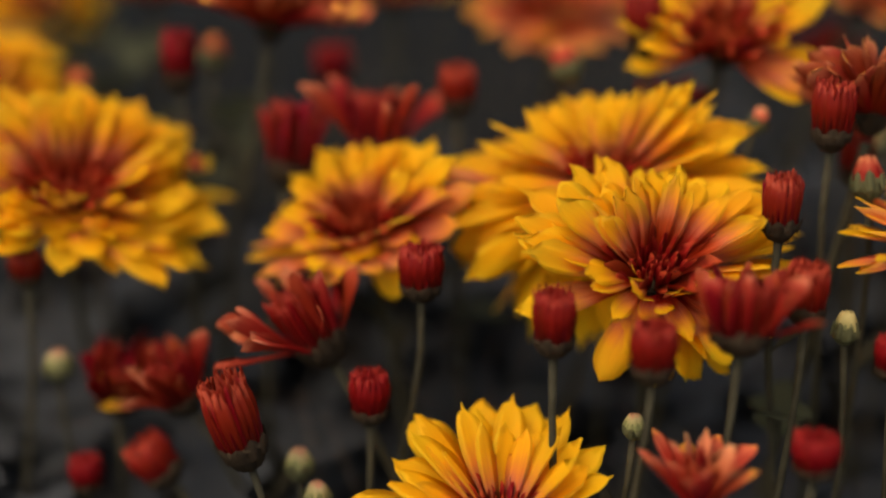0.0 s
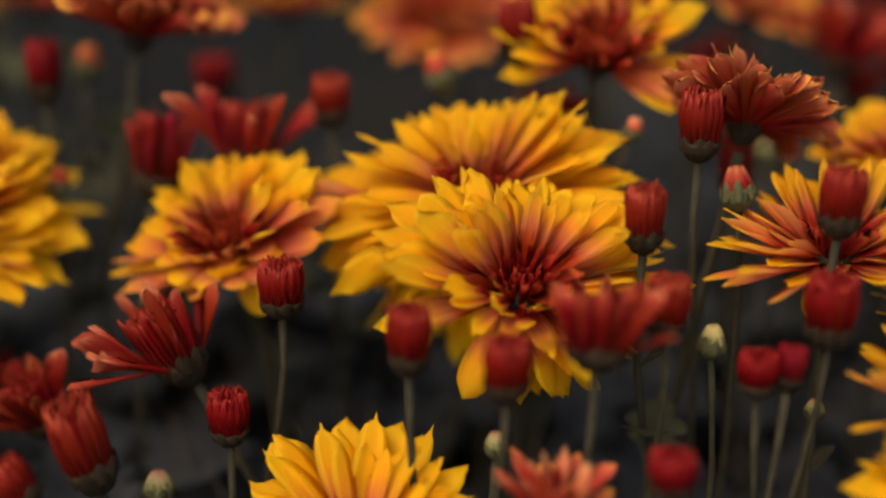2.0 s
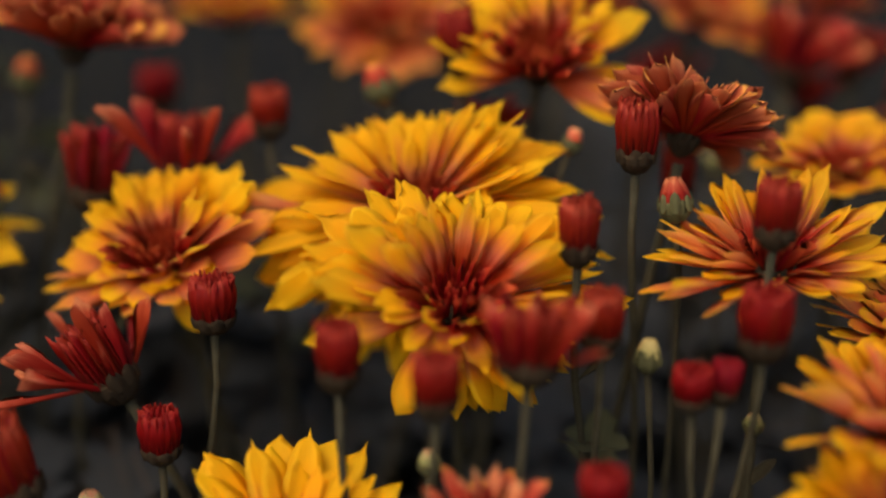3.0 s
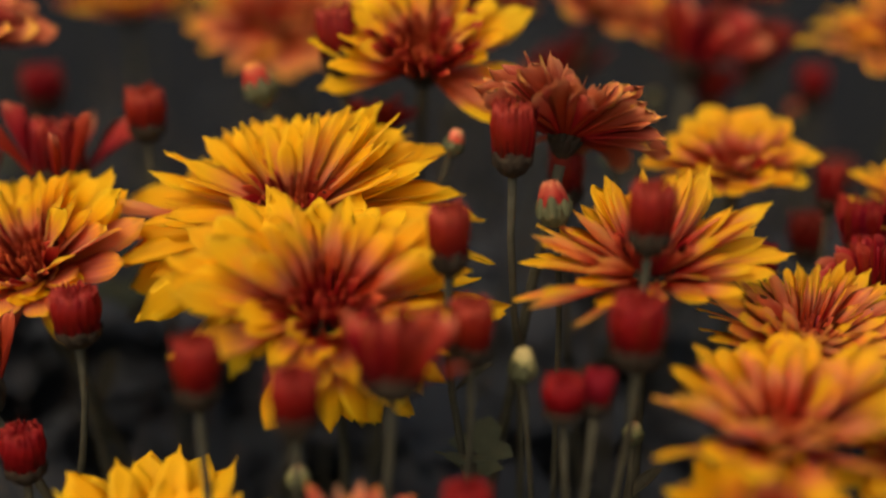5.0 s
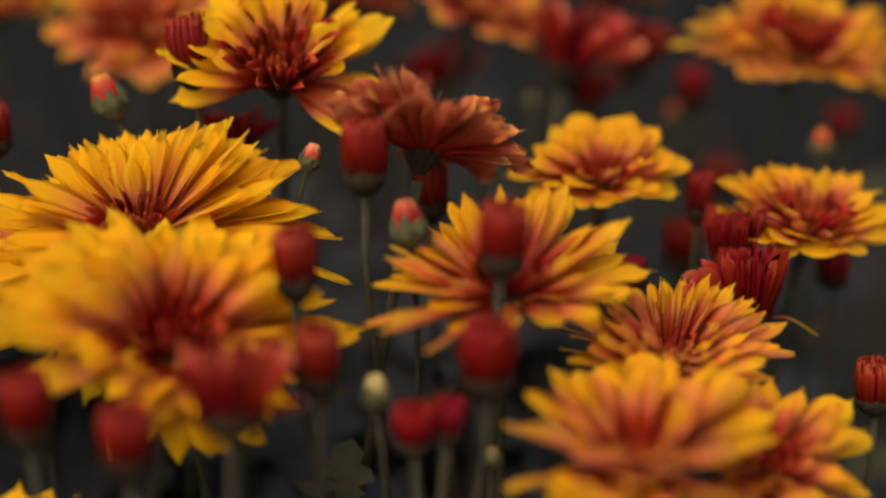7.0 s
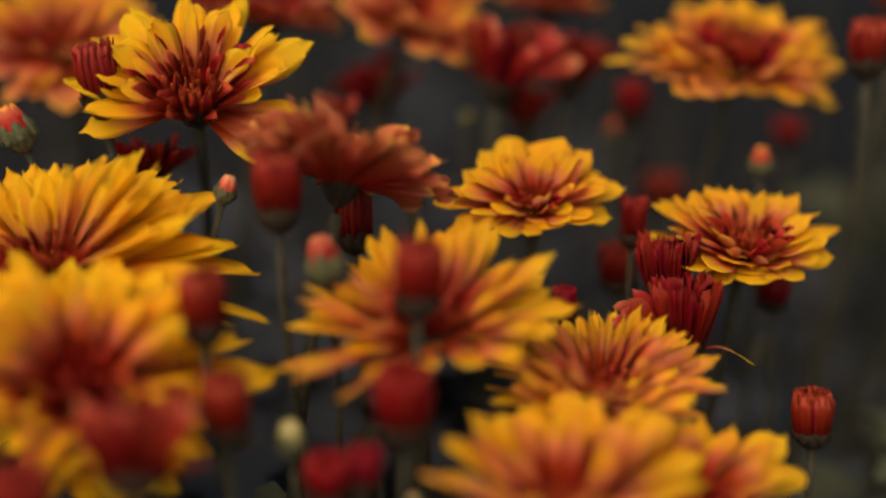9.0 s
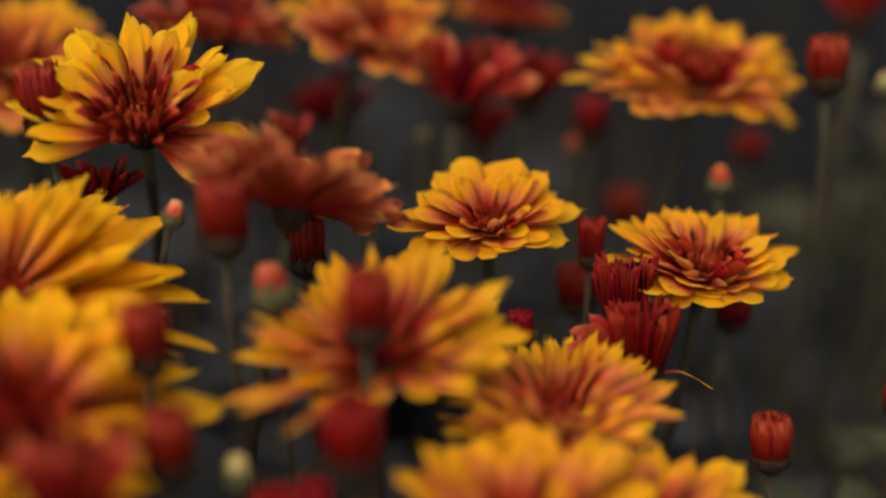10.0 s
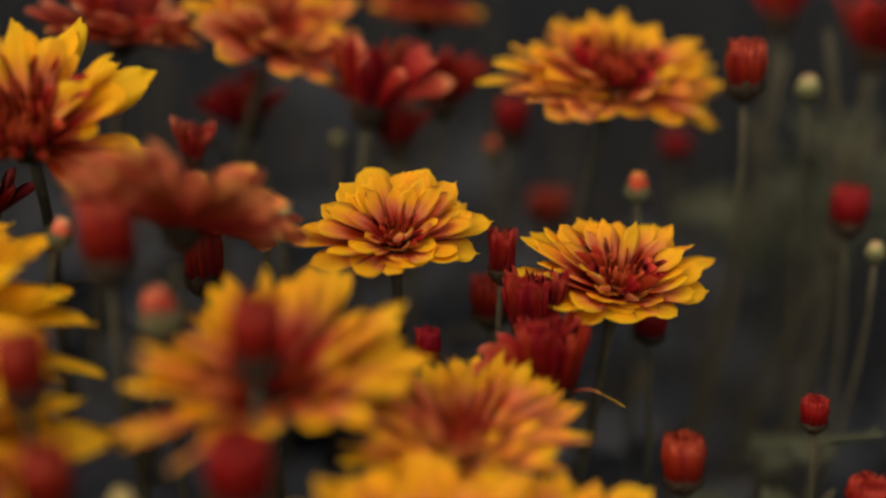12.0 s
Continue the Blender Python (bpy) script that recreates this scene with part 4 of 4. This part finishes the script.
red_bud("dark red bud under a broad yellow bloom", (-0.1011, 0.2789, 0.2999), (-0.02, 0.09, 1.00), 0.0044, 0.0069, 139)
red_bud("red bud leaning at the front", (-0.0452, 0.2289, 0.2822), (-0.30, 0.12, 0.95), 0.0058, 0.0160, 140)
red_bud("dark crimson bud low among the stems", (-0.0864, 0.2590, 0.2535), (-0.02, 0.09, 1.00), 0.0043, 0.0072, 141)
red_bud("dark crimson bud lying to one side", (-0.0670, 0.2545, 0.2593), (-0.60, 0.15, 0.79), 0.0058, 0.0100, 142)
red_bud("red bud in front of a large yellow bloom", (0.0199, 0.2230, 0.3097), (-0.02, 0.09, 1.00), 0.0047, 0.0105, 223, stem_to=(0.030, 0.015))
red_bud("red bud at the front before a yellow bloom", (0.0381, 0.2117, 0.3089), (-0.02, 0.09, 1.00), 0.0049, 0.0096, 144)
red_bud("tall dark red bud beside a large yellow bloom", (0.0694, 0.2369, 0.3300), (-0.02, 0.09, 1.00), 0.0043, 0.0108, 145)
red_bud("red bud behind a half-open flower", (0.0724, 0.2239, 0.3161), (-0.02, 0.09, 1.00), 0.0046, 0.0100, 146)
red_bud("tall crimson bud with a fringed top", (0.0849, 0.2545, 0.3450), (-0.02, 0.08, 1.00), 0.0049, 0.0117, 147)
red_bud("dark crimson bud standing before a yellow bloom", (0.1084, 0.2307, 0.3357), (0.03, 0.08, 1.00), 0.0047, 0.0109, 148)
red_bud("bright red bud at the front", (0.1034, 0.2171, 0.3174), (-0.02, 0.08, 1.00), 0.0055, 0.0112, 149)
red_bud("small red bud growing beside another", (0.0896, 0.2157, 0.3059), (-0.02, 0.08, 1.00), 0.0044, 0.0070, 150)
red_bud("small pink-red bud growing beside another", (0.0958, 0.2155, 0.3071), (0.13, 0.16, 0.98), 0.0032, 0.0070, 151)
red_bud("red bud at the front edge", (0.0687, 0.1990, 0.2935), (-0.02, 0.08, 1.00), 0.0048, 0.0069, 152)
red_bud("dark red bud hidden behind a turned flower", (0.1033, 0.2810, 0.3272), (0.00, 0.15, 0.99), 0.0043, 0.0112, 153)
red_bud("red blunt bud at the edge of the shade", (0.1936, 0.2324, 0.2971), (-0.03, 0.20, 0.98), 0.0045, 0.0092, 154)
red_bud("small round red bud on a thin stem in the shade", (0.2314, 0.2462, 0.2965), (0.00, 0.15, 0.99), 0.0032, 0.0060, 155)
red_bud("dark red bud on a long pale stem, far back", (0.2295, 0.2934, 0.3594), (0.00, 0.15, 0.99), 0.0049, 0.0105, 156)
red_bud("bright red blunt bud on a pale stem in the shade", (0.2589, 0.2865, 0.3250), (0.00, 0.15, 0.99), 0.0047, 0.0091, 157)
red_bud("dark red bud under a yellow bloom", (0.2042, 0.2759, 0.3058), (0.00, 0.15, 0.99), 0.0042, 0.0074, 158)
red_bud("dark red bud behind other red flowers", (0.1696, 0.2893, 0.3075), (0.00, 0.15, 0.99), 0.0053, 0.0093, 159)
red_bud("dark red bud showing beside a yellow bloom", (0.1472, 0.2622, 0.3125), (0.00, 0.15, 0.99), 0.0028, 0.0073, 160)
red_bud("red bud at the front edge of the shade", (0.2304, 0.2206, 0.2916), (0.00, 0.15, 0.99), 0.0052, 0.0069, 161)
red_bud("dark red flower bud at the back of the bed", (-0.0275, 0.3512, 0.3316), (-0.02, 0.09, 1.00), 0.0058, 0.0099, 162)
half_open("dark red chrysanthemum at the far edge of the bed", (0.2856, 0.3272, 0.3551), (0.12, 0.20, 0.97), 0.0182, 163, count=11, spread=(50, 78), style="crimson", wide=0.18)
red_bud("dim red bud far back under a wide yellow bloom", (0.1900, 0.3430, 0.3325), (0.00, 0.15, 0.99), 0.0046, 0.0091, 164)
red_bud("dim red bud deep in the shade", (0.2451, 0.3551, 0.3181), (0.00, 0.15, 0.99), 0.0043, 0.0066, 165)
red_bud("dim dark red bud deep in the bed", (0.2076, 0.3570, 0.3003), (0.00, 0.15, 0.99), 0.0058, 0.0083, 166)
closed_bud("round bud with rose and cream folded petals", (0.0322, 0.2987, 0.3486), (-0.37, 0.18, 0.91), 0.0043, 167, tip=EMBER)
closed_bud("small rose-coloured bud by a yellow bloom", (-0.0963, 0.3299, 0.3332), (-0.01, 0.19, 0.98), 0.0040, 168, tip=EMBER)
closed_bud("small rose-coloured bud behind a broad bloom", (-0.0625, 0.3003, 0.3197), (-0.01, 0.19, 0.98), 0.0033, 169, tip=EMBER)
closed_bud("cream bud with a rosy tip on a straight stem", (-0.0934, 0.2702, 0.2798), (-0.02, 0.09, 1.00), 0.0039, 170)
closed_bud("round pale green bud low in the bed", (-0.0339, 0.2431, 0.2678), (-0.02, 0.09, 1.00), 0.0038, 171)
closed_bud("pale green bud at the front edge", (-0.0295, 0.2327, 0.2658), (-0.02, 0.09, 1.00), 0.0035, 172)
closed_bud("green bud with a red petal tip", (0.0932, 0.2501, 0.3348), (-0.13, 0.19, 0.97), 0.0041, 173, tip=BACK_ROSE)
closed_bud("small cream bud on a thin stem", (0.0840, 0.2289, 0.3083), (-0.02, 0.08, 1.00), 0.0031, 174, tip=PALE)
closed_bud("tiny yellow-green bud low among stems", (0.1071, 0.2256, 0.2939), (-0.02, 0.08, 1.00), 0.0024, 175)
closed_bud("small green bud before the stems", (0.0384, 0.2228, 0.2887), (-0.02, 0.09, 1.00), 0.0028, 176)
closed_bud("pale cream bud on a tall stem in the shade", (0.2523, 0.3029, 0.3543), (0.00, 0.15, 0.99), 0.0032, 177)
closed_bud("pale pink bud deep in the shade", (0.2062, 0.2952, 0.3338), (0.00, 0.15, 0.99), 0.0031, 178, tip=EMBER)
closed_bud("dim pink bud deep in the bed", (0.1845, 0.3423, 0.3277), (0.00, 0.15, 0.99), 0.0026, 179, tip=EMBER)
closed_bud("small green bud in the shade at the bed's edge", (0.2588, 0.2735, 0.3230), (0.00, 0.15, 0.99), 0.0025, 180)
closed_bud("pale bud behind a turned flower", (0.1167, 0.2859, 0.3350), (-0.01, 0.10, 1.00), 0.0030, 181)
closed_bud("tiny pale bud beside a red one", (0.1248, 0.3188, 0.3229), (0.00, 0.12, 0.99), 0.0029, 182)
half_open("red chrysanthemum at the back, half open", (0.1560, 0.3348, 0.3339), (0.12, 0.20, 0.97), 0.0122, 183, count=10, spread=(50, 76), style="crimson", wide=0.2)
half_open("dark red chrysanthemum at the back", (0.1697, 0.3402, 0.3427), (0.12, 0.20, 0.97), 0.0161, 184, count=10, spread=(40, 76), style="crimson", wide=0.2)
half_open("dark red chrysanthemum behind orange ones", (0.1214, 0.3591, 0.3334), (-0.17, 0.27, 0.95), 0.0165, 185, count=10, spread=(30, 70), style="crimson", wide=0.2)
half_open("red chrysanthemum at the far edge, half open", (0.2674, 0.3465, 0.3608), (0.12, 0.20, 0.97), 0.0188, 186, count=10, spread=(50, 76), style="red", wide=0.2)
bloom("orange red chrysanthemum far back", (-0.0081, 0.3992, 0.3469), (-0.02, 0.06, 1.00), 0.0203, 187, style="flame", rows=4, flank=(15, 60), front=(15, 60), full=(1, 1, 1))
bloom("dim red chrysanthemum far back", (-0.0871, 0.4047, 0.3458), (-0.02, 0.06, 1.00), 0.0184, 188, style="red", rows=4, flank=(15, 60), front=(15, 60), full=(1, 1, 1))
leafy_shoot("dull green leafy shoot in the shade at the rear", (0.2972, 0.3759, 0.2964), 189)
leafy_shoot("dull green leafy shoot at the edge of the bed", (0.3258, 0.3901, 0.2950), 190)
leafy_shoot("dark green lobed leaves low in the shade", (0.2432, 0.2831, 0.2625), 191, leaves=4, size=0.028)
leafy_shoot("dull green leafy shoot behind a red bud", (-0.0595, 0.3866, 0.3064), 192, leaves=4, size=0.03)
leafy_shoot("dull green leafy shoot at the back of the bed", (-0.1213, 0.4219, 0.3287), 193)
closed_bud("small pink bud on a bent olive stem, far back", (-0.0608, 0.3410, 0.3404), (0.10, 0.12, 0.98), 0.0040, 201, tip=EMBER)
leafy_shoot("olive leafy shoot behind a broad yellow bloom", (-0.1257, 0.4023, 0.3329), 202, leaves=4, size=0.032)
leafy_shoot("olive leafy shoot beside a pink bud", (-0.0944, 0.4088, 0.3300), 203, leaves=4, size=0.030)
leafy_shoot("olive leaves low behind dark red flowers", (-0.0593, 0.3663, 0.3110), 204, leaves=3, size=0.026)
bare_shoot("pale bare shoot leaning under a red flower", (0.2629, 0.3332, 0.3543), 205, (-0.0094, -0.0131))
bare_shoot("tall pale shoot with a few narrow leaves", (0.2687, 0.3241, 0.3627), 206, (0.006, -0.016))
bare_shoot("tall dull green shoot at the bed's far edge", (0.2992, 0.3434, 0.3453), 207, (-0.012, -0.012))
bare_shoot("thin pale shoot behind a red bud", (0.2885, 0.3233, 0.3348), 208, (-0.010, -0.004))
leafy_shoot("dark leaves low under a small red bud", (0.2440, 0.2600, 0.2800), 209, leaves=3, size=0.020)
leafy_shoot("dull green shoot between pale stems", (0.2897, 0.3527, 0.3254), 210, leaves=5, size=0.026)
leafy_shoot("dull green leafy shoot between yellow blooms", (0.0056, 0.3141, 0.2997), 194, leaves=4, size=0.025)
leafy_shoot("narrow dark leaves low beside the stems", (0.0761, 0.2401, 0.2819), 195, leaves=2, size=0.016)
half_open("red and salmon chrysanthemum far back, half open", (0.1484, 0.3326, 0.3455), (0.12, 0.20, 0.97), 0.0199, 196, count=12, spread=(40, 76), style="red", wide=0.19, stray=3)
closed_bud("pale bud among red flowers at the back", (0.1430, 0.3446, 0.3322), (0.03, 0.24, 0.97), 0.0022, 197)
closed_bud("pale pink bud beside red flowers", (0.1611, 0.3421, 0.3375), (0.03, 0.24, 0.97), 0.0027, 198, tip=EMBER)
closed_bud("pale pink bud at the tip of a long yellow petal", (0.0755, 0.2769, 0.3406), (0.32, 0.12, 0.94), 0.0026, 199, tip=ROSE)
half_open("dark red chrysanthemum with one upright salmon petal, behind a turned one", (0.1043, 0.3222, 0.3381), (0.12, 0.20, 0.97), 0.0103, 200, count=8, spread=(58, 84), style="red", wide=0.2, core=0.6)
